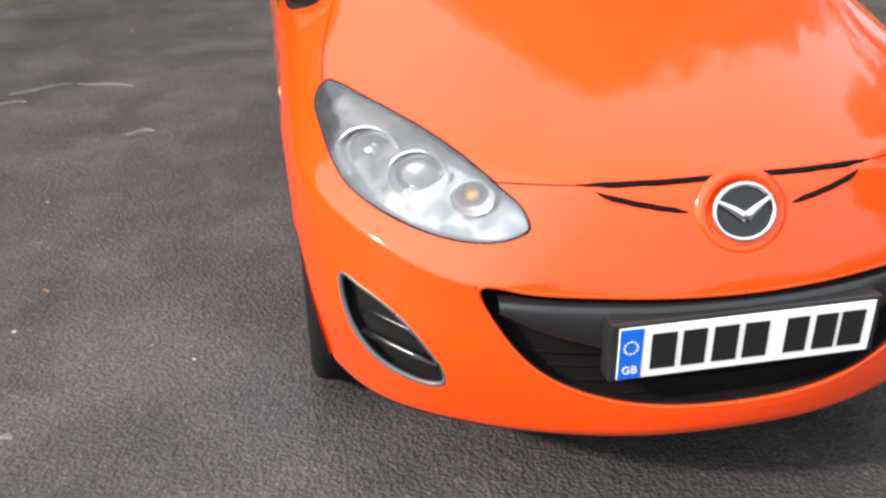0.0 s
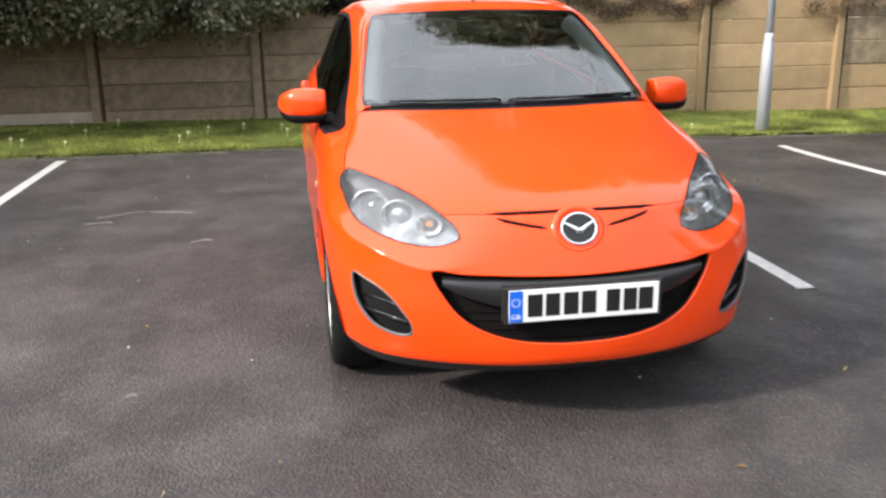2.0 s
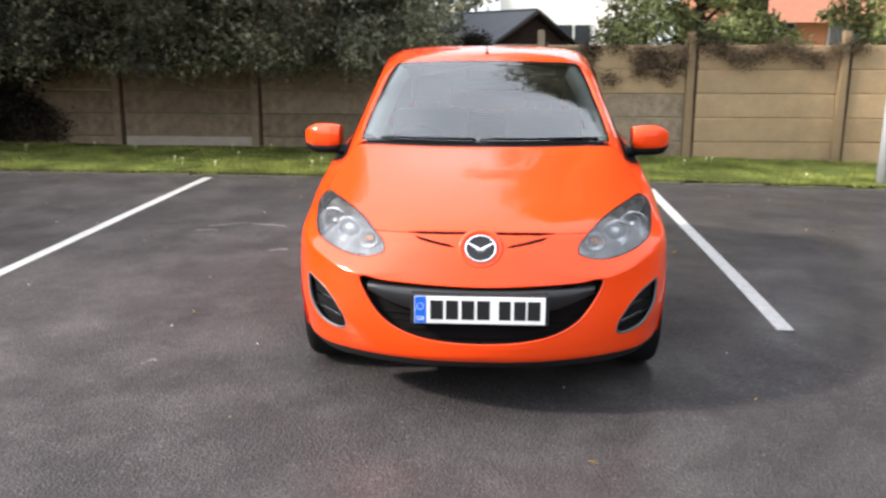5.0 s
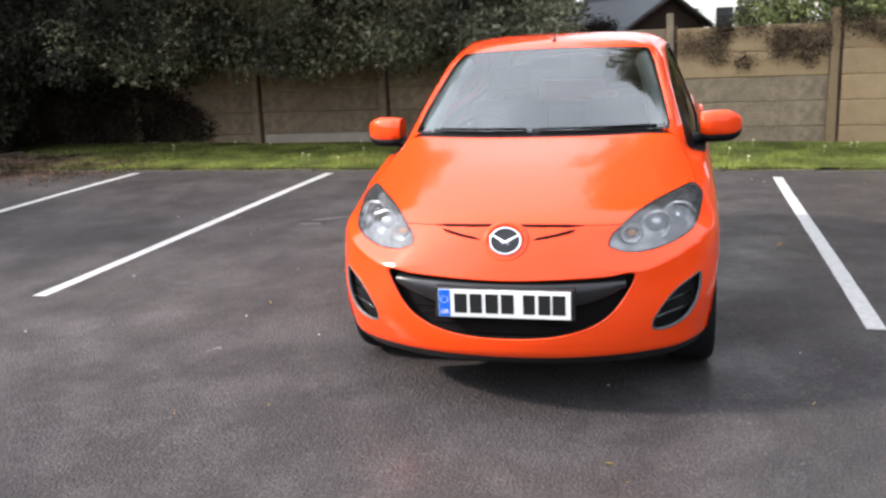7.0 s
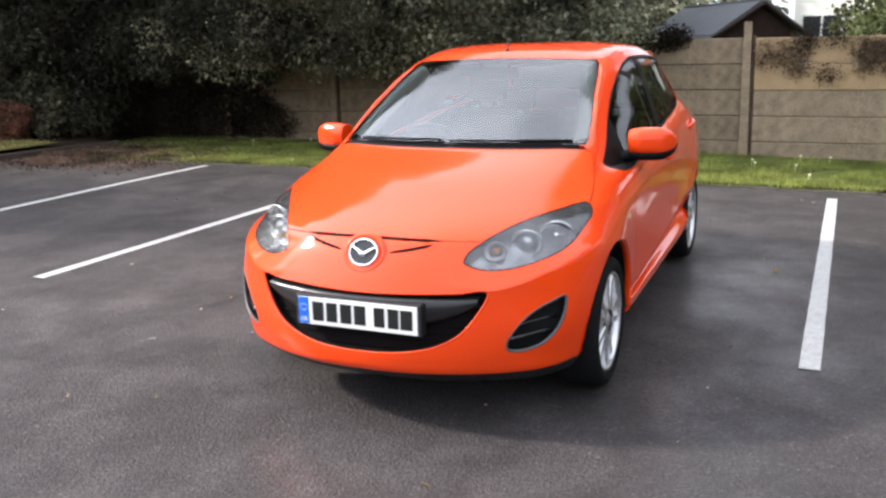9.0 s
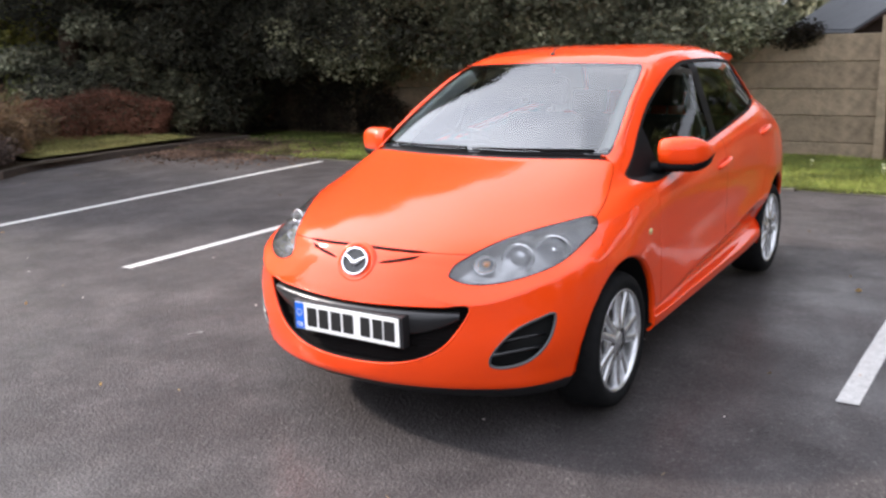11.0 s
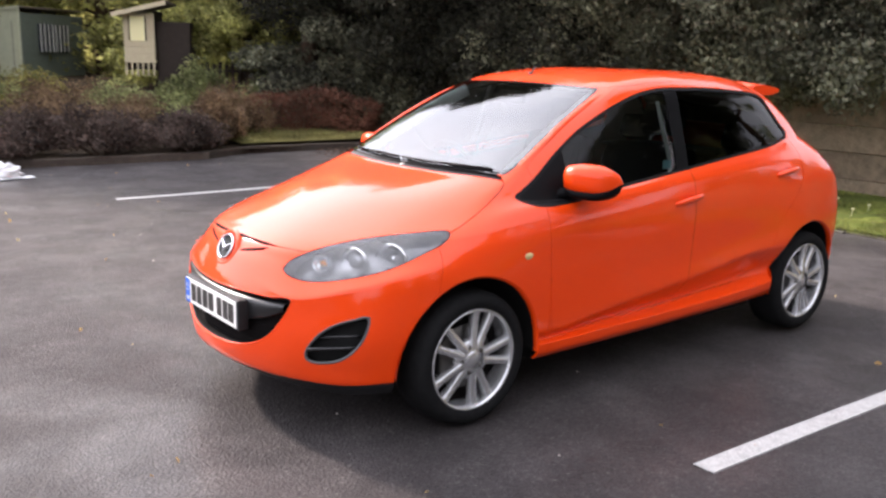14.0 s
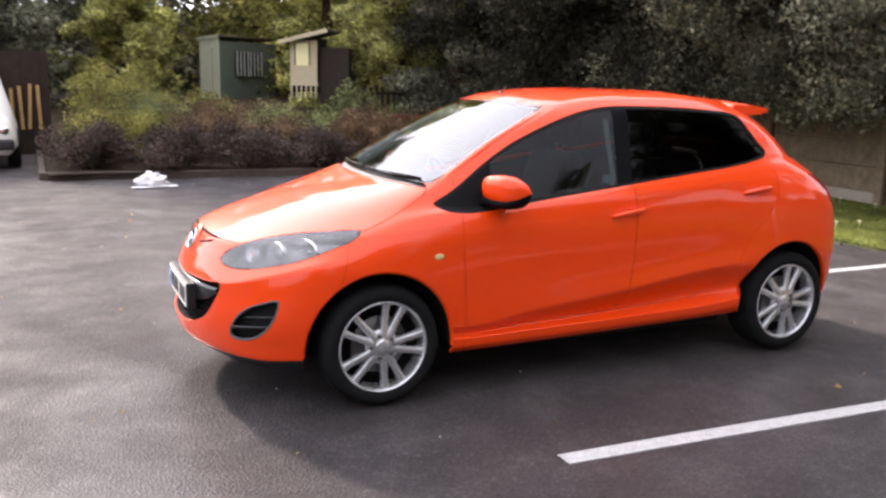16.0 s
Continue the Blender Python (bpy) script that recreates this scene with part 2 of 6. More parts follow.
def leaf_mat(name, color, other, rough=0.55, spread=0.45, through=0.35):
    """Leaf paint that differs from leaf to leaf."""
    m = mat(name, color, rough, 0, 0.22)
    n, l = m.node_tree.nodes, m.node_tree.links
    g, x, h = n.new("ShaderNodeNewGeometry"), n.new("ShaderNodeMix"), n.new("ShaderNodeHueSaturation")
    x.data_type = "RGBA"
    x.inputs["A"].default_value, x.inputs["B"].default_value = (*color, 1), (*other, 1)
    r = n.new("ShaderNodeMapRange")
    r.inputs["To Min"].default_value, r.inputs["To Max"].default_value = 1 - spread, 1 + spread
    k = n.new("ShaderNodeMath")
    k.operation = "FRACT"
    k2 = n.new("ShaderNodeMath")
    k2.operation, k2.inputs[1].default_value = "MULTIPLY", 7.31
    l.new(g.outputs["Random Per Island"], x.inputs["Factor"])
    l.new(g.outputs["Random Per Island"], k2.inputs[0])
    l.new(k2.outputs[0], k.inputs[0])
    l.new(k.outputs[0], r.inputs["Value"])
    # whole sprays differ too: lit and shaded clumps painted into the leaf colour
    tc, spray, wide, both = n.new("ShaderNodeTexCoord"), n.new("ShaderNodeTexNoise"), n.new("ShaderNodeMapRange"), n.new("ShaderNodeMath")
    spray.inputs["Scale"].default_value, spray.inputs["Detail"].default_value = 1.7, 3
    for key, v in zip(("From Min", "From Max", "To Min", "To Max"), (0.36, 0.66, 0.45, 1.75)):
        wide.inputs[key].default_value = v
    both.operation = "MULTIPLY"
    l.new(tc.outputs["Object"], spray.inputs["Vector"])
    l.new(spray.outputs["Fac"], wide.inputs["Value"])
    l.new(r.outputs[0], both.inputs[0])
    l.new(wide.outputs[0], both.inputs[1])
    l.new(both.outputs[0], h.inputs["Value"])
    l.new(x.outputs["Result"], h.inputs["Color"])
    p = n["Principled BSDF"]
    l.new(h.outputs[0], p.inputs["Base Color"])
    tr, mx = n.new("ShaderNodeBsdfTranslucent"), n.new("ShaderNodeMixShader")
    mx.inputs[0].default_value = through
    l.new(h.outputs[0], tr.inputs["Color"])
    l.new(p.outputs[0], mx.inputs[1])
    l.new(tr.outputs[0], mx.inputs[2])
    l.new(mx.outputs[0], n["Material Output"].inputs["Surface"])
    return m

# ---- the car ----
def spline(knots, pts, at, sharp=()):
    """A smooth curve through pts (along the first axis) at the given knots, sampled at the values in at. sharp: knots with a corner, and how sharp it is."""
    k, p = np.asarray(knots, float), np.asarray(pts, float)
    d = (p[1:] - p[:-1]) / (k[1:] - k[:-1]).reshape(-1, *[1] * (p.ndim - 1))
    h = (k[1:] - k[:-1]).reshape(-1, *[1] * (p.ndim - 1))
    into, away = np.empty_like(p), np.empty_like(p)
    mid = (h[1:] * d[:-1] + h[:-1] * d[1:]) / (h[1:] + h[:-1])
    into[1:-1] = away[1:-1] = mid
    into[0] = away[0] = d[0]
    into[-1] = away[-1] = d[-1]
    for s, w in dict(sharp).items():
        w = np.asarray(w, float).reshape(-1, 1)
        into[s], away[s] = mid[s - 1] * (1 - w) + d[s - 1] * w, mid[s - 1] * (1 - w) + d[s] * w
    at = np.asarray(at, float)
    i = np.clip(np.searchsorted(k, at, side="right") - 1, 0, len(k) - 2)
    sh = (-1, *[1] * (p.ndim - 1))
    w, t = (k[i + 1] - k[i]).reshape(sh), ((at - k[i]) / (k[i + 1] - k[i])).reshape(sh)
    return (2 * t**3 - 3 * t**2 + 1) * p[i] + (t**3 - 2 * t**2 + t) * w * away[i] + (3 * t**2 - 2 * t**3) * p[i + 1] + (t**3 - t**2) * w * into[i + 1]


# Design curves of the half body, from the nose round the side to the tail, at the same fourteen stations:
# nose centre, three to the corner, ahead of the wheel, wheel, door edge, mid door, middle pillar, rear door, rear wheel, corner, tail, tail centre.
CURVES = []
CURVES.append(("underside", [(0, .09, .205), (.25, .115, .203), (.48, .20, .198), (.66, .33, .198), (.765, .49, .215), (.80, .80, .225), (.805, 1.15, .232), (.81, 1.6, .240), (.81, 2.15, .25), (.81, 2.75, .265), (.80, 3.29, .29), (.71, 3.68, .30), (.43, 3.85, .30), (0, 3.88, .30)]))
CURVES.append(("lip", [(0, .005, .262), (.25, .033, .26), (.50, .135, .255), (.69, .28, .255), (.785, .46, .265), (.832, .80, .27), (.832, 1.15, .262), (.835, 1.6, .27), (.835, 2.15, .28), (.838, 2.75, .30), (.83, 3.29, .35), (.735, 3.68, .37), (.45, 3.88, .37), (0, 3.91, .37)]))
CURVES.append(("sill", [(0, -.012, .315), (.25, .016, .315), (.51, .118, .315), (.70, .268, .32), (.795, .452, .325), (.84, .80, .325), (.838, 1.15, .305), (.84, 1.6, .312), (.842, 2.15, .322), (.845, 2.75, .345), (.838, 3.29, .40), (.745, 3.68, .43), (.455, 3.885, .43), (0, 3.92, .43)]))
CURVES.append(("groove", [(0, -.012, .37), (.25, .014, .37), (.52, .114, .37), (.712, .262, .375), (.803, .448, .385), (.845, .80, .385), (.812, 1.15, .322), (.796, 1.6, .336), (.786, 2.15, .357), (.786, 2.75, .402), (.838, 3.29, .46), (.75, 3.68, .50), (.46, 3.885, .50), (0, 3.92, .50)]))
CURVES.append(("crease", [(0, -.005, .44), (.25, .018, .44), (.53, .116, .44), (.722, .265, .445), (.81, .448, .455), (.848, .80, .46), (.836, 1.15, .365), (.848, 1.6, .414), (.853, 2.15, .474), (.854, 2.75, .548), (.846, 3.29, .545), (.758, 3.68, .57), (.46, 3.87, .57), (0, 3.90, .57)]))
CURVES.append(("middle", [(0, .012, .55), (.25, .034, .55), (.515, .117, .540), (.724, .287, .560), (.812, .465, .580), (.848, .80, .57), (.838, 1.15, .56), (.842, 1.6, .57), (.844, 2.15, .59), (.845, 2.75, .64), (.848, 3.27, .68), (.762, 3.67, .69), (.46, 3.85, .69), (0, 3.88, .69)]))
CURVES.append(("nose", [(0, .045, .645), (.25, .063, .632), (.508, .117, .592), (.705, .288, .648), (.800, .480, .690), (.842, .80, .675), (.836, 1.15, .70), (.842, 1.6, .72), (.844, 2.15, .75), (.843, 2.75, .80), (.838, 3.26, .83), (.757, 3.64, .84), (.45, 3.83, .84), (0, 3.86, .84)]))
CURVES.append(("lamp", [(0, .088, .725), (.24, .108, .720), (.45, .182, .705), (.655, .345, .718), (.768, .535, .738), (.822, .80, .765), (.832, 1.15, .800), (.838, 1.6, .835), (.838, 2.15, .87), (.835, 2.75, .90), (.822, 3.24, .925), (.742, 3.60, .93), (.43, 3.79, .93), (0, 3.83, .93)]))
CURVES.append(("edge", [(0, .140, .778), (.235, .158, .774), (.42, .232, .768), (.595, .385, .778), (.715, .570, .795), (.792, .81, .825), (.815, 1.13, .858), (.824, 1.6, .893), (.826, 2.15, .935), (.82, 2.75, .975), (.792, 3.22, .995), (.708, 3.54, 1.00), (.41, 3.72, 1.0), (0, 3.76, 1.0)]))
CURVES.append(("bonnet", [(0, .50, .905), (.23, .515, .902), (.41, .56, .892), (.565, .64, .880), (.675, .75, .874), (.752, .90, .884), (.782, 1.11, .908), (.805, 1.6, .935), (.808, 2.15, .978), (.795, 2.75, 1.03), (.752, 3.20, 1.06), (.665, 3.48, 1.06), (.39, 3.66, 1.05), (0, 3.70, 1.05)]))
CURVES.append(("belt", [(0, .965, 1.018), (.23, .975, 1.018), (.41, 1.00, 1.020), (.545, 1.03, 1.021), (.640, 1.075, 1.010), (.692, 1.09, .962), (.735, 1.19, .930), (.774, 1.6, .952), (.778, 2.15, 1.010), (.762, 2.75, 1.072), (.705, 3.16, 1.118), (.615, 3.40, 1.12), (.37, 3.59, 1.10), (0, 3.63, 1.09)]))
CURVES.append(("glass", [(0, 1.31, 1.245), (.22, 1.32, 1.243), (.39, 1.35, 1.240), (.51, 1.40, 1.235), (.584, 1.46, 1.232), (.618, 1.47, 1.212), (.644, 1.56, 1.205), (.674, 1.82, 1.215), (.690, 2.17, 1.245), (.682, 2.73, 1.262), (.632, 3.08, 1.268), (.56, 3.27, 1.265), (.34, 3.44, 1.265), (0, 3.48, 1.265)]))
CURVES.append(("header", [(0, 1.715, 1.418), (.20, 1.72, 1.415), (.36, 1.745, 1.410), (.465, 1.775, 1.404), (.530, 1.82, 1.396), (.560, 1.85, 1.388), (.576, 1.95, 1.395), (.592, 2.10, 1.408), (.604, 2.28, 1.415), (.600, 2.72, 1.405), (.560, 2.98, 1.385), (.49, 3.12, 1.375), (.31, 3.24, 1.385), (0, 3.28, 1.395)]))
CURVES.append(("rail", [(0, 1.79, 1.445), (.18, 1.80, 1.443), (.33, 1.82, 1.437), (.43, 1.85, 1.430), (.490, 1.89, 1.424), (.517, 1.93, 1.425), (.530, 2.01, 1.433), (.540, 2.13, 1.444), (.546, 2.30, 1.451), (.540, 2.70, 1.443), (.502, 2.93, 1.425), (.44, 3.05, 1.415), (.28, 3.15, 1.425), (0, 3.18, 1.43)]))
CURVES.append(("roof", [(0, 1.95, 1.472), (.13, 1.96, 1.471), (.24, 1.98, 1.467), (.31, 2.0, 1.464), (.355, 2.03, 1.462), (.38, 2.06, 1.463), (.395, 2.11, 1.466), (.40, 2.19, 1.472), (.398, 2.32, 1.476), (.39, 2.64, 1.472), (.36, 2.80, 1.462), (.31, 2.88, 1.455), (.20, 2.94, 1.457), (0, 2.97, 1.458)]))
CURVES.append(("spine", [(0, 2.16, 1.484), (0, 2.165, 1.484), (0, 2.17, 1.484), (0, 2.18, 1.484), (0, 2.19, 1.4845), (0, 2.20, 1.485), (0, 2.22, 1.485), (0, 2.26, 1.486), (0, 2.34, 1.486), (0, 2.60, 1.484), (0, 2.68, 1.481), (0, 2.72, 1.480), (0, 2.74, 1.479), (0, 2.75, 1.478)]))
ROW = {name: i for i, (name, _) in enumerate(CURVES)}
NET = np.array([c for _, c in CURVES], float)
SPAN_U, SPAN_V = 14, 9


def loft(net):
    """The half body as a fine grid. Gives places and, for each, the station (U) and the curve (V) where it lies."""
    flip = np.array([-1.0, 1, 1])
    wide = np.concatenate([net[:, 1:2] * flip, net, net[:, -2:-1] * flip], 1)
    ku = np.r_[-1, np.arange(net.shape[1]), net.shape[1]].astype(float)
    step = np.linalg.norm(np.diff(wide, axis=1), axis=2)[2:11].mean(0) + 0.02
    ku_len = np.r_[0, np.cumsum(step)]
    us = np.linspace(0, net.shape[1] - 1, (net.shape[1] - 1) * SPAN_U + 1)
    at = np.interp(us, ku, ku_len)
    rows = np.stack([spline(ku_len, r, at) for r in wide])
    tall = np.concatenate([rows, rows[-2:-1] * flip], 0)
    stepv = np.linalg.norm(np.diff(tall, axis=0), axis=2).mean(1) + 0.02
    kv_len = np.r_[0, np.cumsum(stepv)]
    vs = np.linspace(0, len(net) - 1, (len(net) - 1) * SPAN_V + 1)
    grid = spline(kv_len, tall, np.interp(vs, np.arange(len(kv_len)), kv_len), sharp={
        ROW["sill"]: np.interp(us, (3.5, 5.5, 10, 11), (.4, 1, 1, .3)), ROW["belt"]: np.ones(len(us)),
        ROW["crease"]: np.interp(us, (5.2, 6, 9, 10), (0, 1, 1, 0)), ROW["nose"]: np.interp(us, (1.0, 1.6, 3.0, 4.2), (0, 1, 1, 0)),
        ROW["edge"]: np.interp(us, (3.8, 4.6, 5.6, 7), (0, .8, .8, 0))})
    grid[:, 0, 0] = grid[:, -1, 0] = 0
    grid[-1, :, 0] = 0
    return grid, us, vs


GRID, US, VS = loft(NET)
nv, nu = GRID.shape[:2]
faces = [(r * nu + c, r * nu + c + 1, (r + 1) * nu + c + 1, (r + 1) * nu + c) for r in range(nv - 1) for c in range(nu - 1)]


# ---- cutting the skin into its panels ----
def closed(points, n=10):
    """A smooth closed outline through points."""
    p = np.array(points, float)
    k = len(p)
    wide = np.concatenate([p[-3:], p, p[:3]])
    t = np.r_[0, np.cumsum(np.linalg.norm(np.diff(wide, axis=0), axis=1))]
    at = np.concatenate([np.linspace(t[i], t[i + 1], n, endpoint=False) for i in range(3, k + 3)])
    return spline(t, wide, at)


def inside(outline, a, b):
    """Signed distance of points (a, b) from a closed outline: negative inside."""
    p = np.stack([a, b], 1)
    best, odd = np.full(len(p), 1e9), np.zeros(len(p), bool)
    for s, e in zip(outline, np.roll(outline, -1, 0)):
        d = e - s
        w = np.clip(((p - s) @ d) / max(d @ d, 1e-12), 0, 1)
        best = np.minimum(best, np.hypot(*(p - s - w[:, None] * d).T))
        with np.errstate(divide="ignore", invalid="ignore"):
            odd ^= ((s[1] > p[:, 1]) != (e[1] > p[:, 1])) & (p[:, 0] < (e[0] - s[0]) * (p[:, 1] - s[1]) / (e[1] - s[1] + 1e-15) + s[0])
    return np.where(odd, -best, best)


class Skin:
    """The half body as faces with tags, that can be cut along a line where a function changes sign."""

    def __init__(self):
        u, v = np.meshgrid(US, VS)
        self.p = np.concatenate([GRID.reshape(-1, 3), u.reshape(-1, 1), v.reshape(-1, 1)], 1)
        self.f = [(f, "body") for f in faces]

    def cut(self, g, tag, among=("body",)):
        val = g(*self.p.T)
        val = np.where(np.abs(val) < 1e-7, 1e-7, val)
        new_p, made, out = [], {}, []

        def between(i, j):
            key = (min(i, j), max(i, j))
            if key not in made:
                w = val[key[0]] / (val[key[0]] - val[key[1]])
                new_p.append(self.p[key[0]] * (1 - w) + self.p[key[1]] * w)
                made[key] = len(self.p) + len(new_p) - 1
            return made[key]

        for loop, old in self.f:
            if old not in among or all(val[i] > 0 for i in loop):
                out.append((loop, old))
            elif all(val[i] < 0 for i in loop):
                out.append((loop, tag))
            else:
                sides = {True: [], False: []}
                for i, j in zip(loop, loop[1:] + loop[:1]):
                    sides[bool(val[i] < 0)].append(i)
                    if (val[i] < 0) != (val[j] < 0):
                        m = between(i, j)
                        sides[True].append(m)
                        sides[False].append(m)
                out.append((tuple(sides[True]), tag))
                out.append((tuple(sides[False]), old))
        # neighbours that keep their tag take the new points on shared edges too
        fixed = []
        for loop, t in out:
            grown = []
            for i, j in zip(loop, loop[1:] + loop[:1]):
                grown.append(i)
                m = made.get((min(i, j), max(i, j)))
                if m is not None and m not in loop:
                    grown.append(m)
            fixed.append((tuple(grown), t))
        self.f = [(l, t) for l, t in fixed if len(l) > 2]
        if new_p:
            self.p = np.concatenate([self.p, new_p])


skin = Skin()
ARCHES = ((0.782, 0.300, 0.362), (3.262, 0.302, 0.364))
for ay, az_, ar in ARCHES:
    skin.cut(lambda x, y, z, u, v: np.where(x > 0.5, np.hypot(y - ay, z - az_) - ar, 1.0), "gone")

DLO = closed([(1.078, .942), (1.115, .919), (1.2, .906), (1.316, .911), (1.438, .924), (1.6, .945), (1.93, .983), (2.205, 1.014), (2.58, 1.056), (2.91, 1.09), (3.06, 1.115), (3.145, 1.14), (3.155, 1.152), (3.115, 1.205), (3.057, 1.293), (3.012, 1.346), (2.965, 1.366), (2.925, 1.373), (2.744, 1.388), (2.546, 1.400), (2.285, 1.405), (2.105, 1.401), (1.96, 1.377), (1.82, 1.336), (1.651, 1.271), (1.489, 1.196), (1.331, 1.101), (1.207, 1.015), (1.12, .966)])
dlo = lambda x, y, z, u, v: np.where(u > 4.6, inside(DLO, y, z), 1.0)
skin.cut(dlo, "window_seal")
skin.cut(lambda x, y, z, u, v: np.where(u > 4.6, inside(DLO, y, z) + 0.014, 1.0), "glazing", ("window_seal",))
skin.cut(lambda x, y, z, u, v: y - 1.385 - 0.10 * (z - 1.0), "sail", ("glazing",))
skin.cut(lambda x, y, z, u, v: np.abs(y - 2.155 - 0.10 * (z - 1.2)) - 0.045, "pillar_trim", ("glazing",))
skin.cut(lambda x, y, z, u, v: y - 2.155, "front_glass", ("glazing",))

SCREEN_EDGE = closed([(-3, 10.066), (0, 10.066), (2.6, 10.066), (3.55, 10.07), (3.84, 10.09), (3.92, 10.16), (3.93, 10.5), (3.84, 11.1), (3.66, 11.6), (3.54, 11.90), (3.48, 11.95), (3.1, 11.96), (2.0, 11.96), (0, 11.96), (-3, 11.96)])
skin.cut(lambda x, y, z, u, v: np.where(u < 4.3, inside(SCREEN_EDGE, u, v), 1.0), "screen_frit")
SCREEN_IN = closed([(-3, 10.10), (0, 10.10), (2.5, 10.10), (3.4, 10.105), (3.74, 10.13), (3.82, 10.20), (3.83, 10.55), (3.73, 11.1), (3.54, 11.6), (3.41, 11.84), (3.34, 11.89), (3.0, 11.90), (2.0, 11.90), (0, 11.90), (-3, 11.90)])
skin.cut(lambda x, y, z, u, v: np.where(u < 4.3, inside(SCREEN_IN, u, v), 1.0), "windscreen", ("screen_frit",))
skin.cut(lambda x, y, z, u, v: np.abs(v - 10.025) - np.interp(u, (0, 3.5, 3.95, 4.15), (.043, .043, .03, -.02)), "cowl")

along = lambda x, y: 0.55 * x + 0.835 * y
LAMP = closed([(.329, .684), (.348, .709), (.420, .748), (.503, .776), (.609, .800), (.737, .819), (.868, .832), (.965, .839), (.995, .838), (1.000, .830), (.978, .804), (.906, .772), (.808, .733), (.718, .705), (.636, .687), (.556, .671), (.470, .658), (.404, .656), (.355, .666)])
skin.cut(lambda x, y, z, u, v: np.where((z > .6) & (y < .9), inside(LAMP, along(x, y), z), 1.0), "lamp")
GRILLE = closed([(-.506, .585), (-.40, .581), (-.2, .575), (0, .571), (.2, .575), (.40, .581), (.506, .585), (.493, .545), (.464, .495), (.430, .447), (.382, .404), (.315, .371), (.235, .350), (.12, .337), (0, .334), (-.12, .337), (-.235, .350), (-.315, .371), (-.382, .404), (-.430, .447), (-.464, .495), (-.493, .545)])
skin.cut(lambda x, y, z, u, v: np.where(u < 5, inside(GRILLE, x, z), 1.0), "grille")
slant = lambda x, y: 0.707 * (x + y)
FOG = closed([(.757, .545), (.751, .498), (.729, .444), (.697, .403), (.648, .366), (.588, .347), (.529, .343), (.496, .353), (.495, .380), (.524, .430), (.570, .477), (.629, .511), (.697, .532)])
skin.cut(lambda x, y, z, u, v: np.where((y < .6) & (x > .4), inside(FOG, slant(x, y), z), 1.0), "fog")
BONNET = closed([(-2, 7.78), (0, 7.78), (1.2, 7.78), (1.9, 7.77), (2.5, 7.60), (3.2, 7.62), (3.8, 7.85), (4.25, 8.08), (4.43, 8.5), (4.53, 8.9), (4.56, 9.27), (4.47, 9.62), (4.33, 9.86), (4.12, 9.965), (3.7, 9.98), (3.0, 9.98), (1.5, 9.98), (0, 9.98), (-2, 9.98)], 6)
skin.cut(lambda x, y, z, u, v: np.where(u < 6, inside(BONNET, u, v), 1.0), "bonnet")
skin.cut(lambda x, y, z, u, v: np.where((v < 8.4) & (z < .86), y - .575 - .30 * (z - .58), 1.0), "bumper")
skin.cut(lambda x, y, z, u, v: np.where(u < 4.9, v - np.interp(u, (0, 2.6, 3.6, 4.9), (.90, .98, 1.04, .80)), 1.0), "valance", ("bumper", "body"))
FDOOR = np.array([(1.19, .93), (1.188, .80), (1.20, .60), (1.215, .40), (1.225, .335), (1.5, .333), (2.09, .352), (2.135, .42), (2.165, .60), (2.175, .80), (2.17, 1.2), (1.19, 1.2)])
RDOOR = np.array([(2.17, 1.2), (2.175, .80), (2.165, .60), (2.135, .42), (2.09, .352), (2.60, .375), (2.78, .43), (2.855, .52), (2.90, .63), (2.97, .74), (3.07, .83), (3.135, .92), (3.16, 1.03), (3.15, 1.2)])
skin.cut(lambda x, y, z, u, v: np.where((x > .6) & (v < 10.3), inside(FDOOR, y, z), 1.0), "front_door")
skin.cut(lambda x, y, z, u, v: np.where((x > .6) & (v < 10.3), inside(RDOOR, y, z), 1.0), "rear_door")
skin.cut(lambda x, y, z, u, v: np.where(v < 10.75, y - 1.2, 1.0), "wing")
TAIL = closed([(3.44, 1.030), (3.50, 1.022), (3.58, 1.02), (3.68, 1.02), (3.80, 1.0), (3.80, .88), (3.68, .85), (3.60, .865), (3.53, .92), (3.47, .985)])
skin.cut(lambda x, y, z, u, v: np.where((x > .52) & (y > 3.2), inside(TAIL, y, z), 1.0), "tail_lamp")
skin.cut(lambda x, y, z, u, v: np.where((v > 10.25) & (v < 11.75), 11.35 - u, 1.0), "rear_glass")
skin.cut(lambda x, y, z, u, v: np.where((v > 5) & (v < 12.3), 11.25 - u, 1.0), "tailgate")
skin.cut(lambda x, y, z, u, v: np.where(u > 4.1, 12.45 - v, 12.02 - v), "roof")

PANELS = {"bonnet", "bumper", "wing", "front_door", "rear_door", "body", "roof", "tailgate", "lamp", "tail_lamp", "gone"}
point_normal = np.zeros((len(skin.p), 3))
for loop, tag in skin.f:
    q = skin.p[list(loop), :3]
    point_normal[list(loop)] += sum(np.cross(q[k] - q[0], q[k + 1] - q[0]) for k in range(1, len(q) - 1))
point_normal /= np.linalg.norm(point_normal, axis=1, keepdims=True) + 1e-12
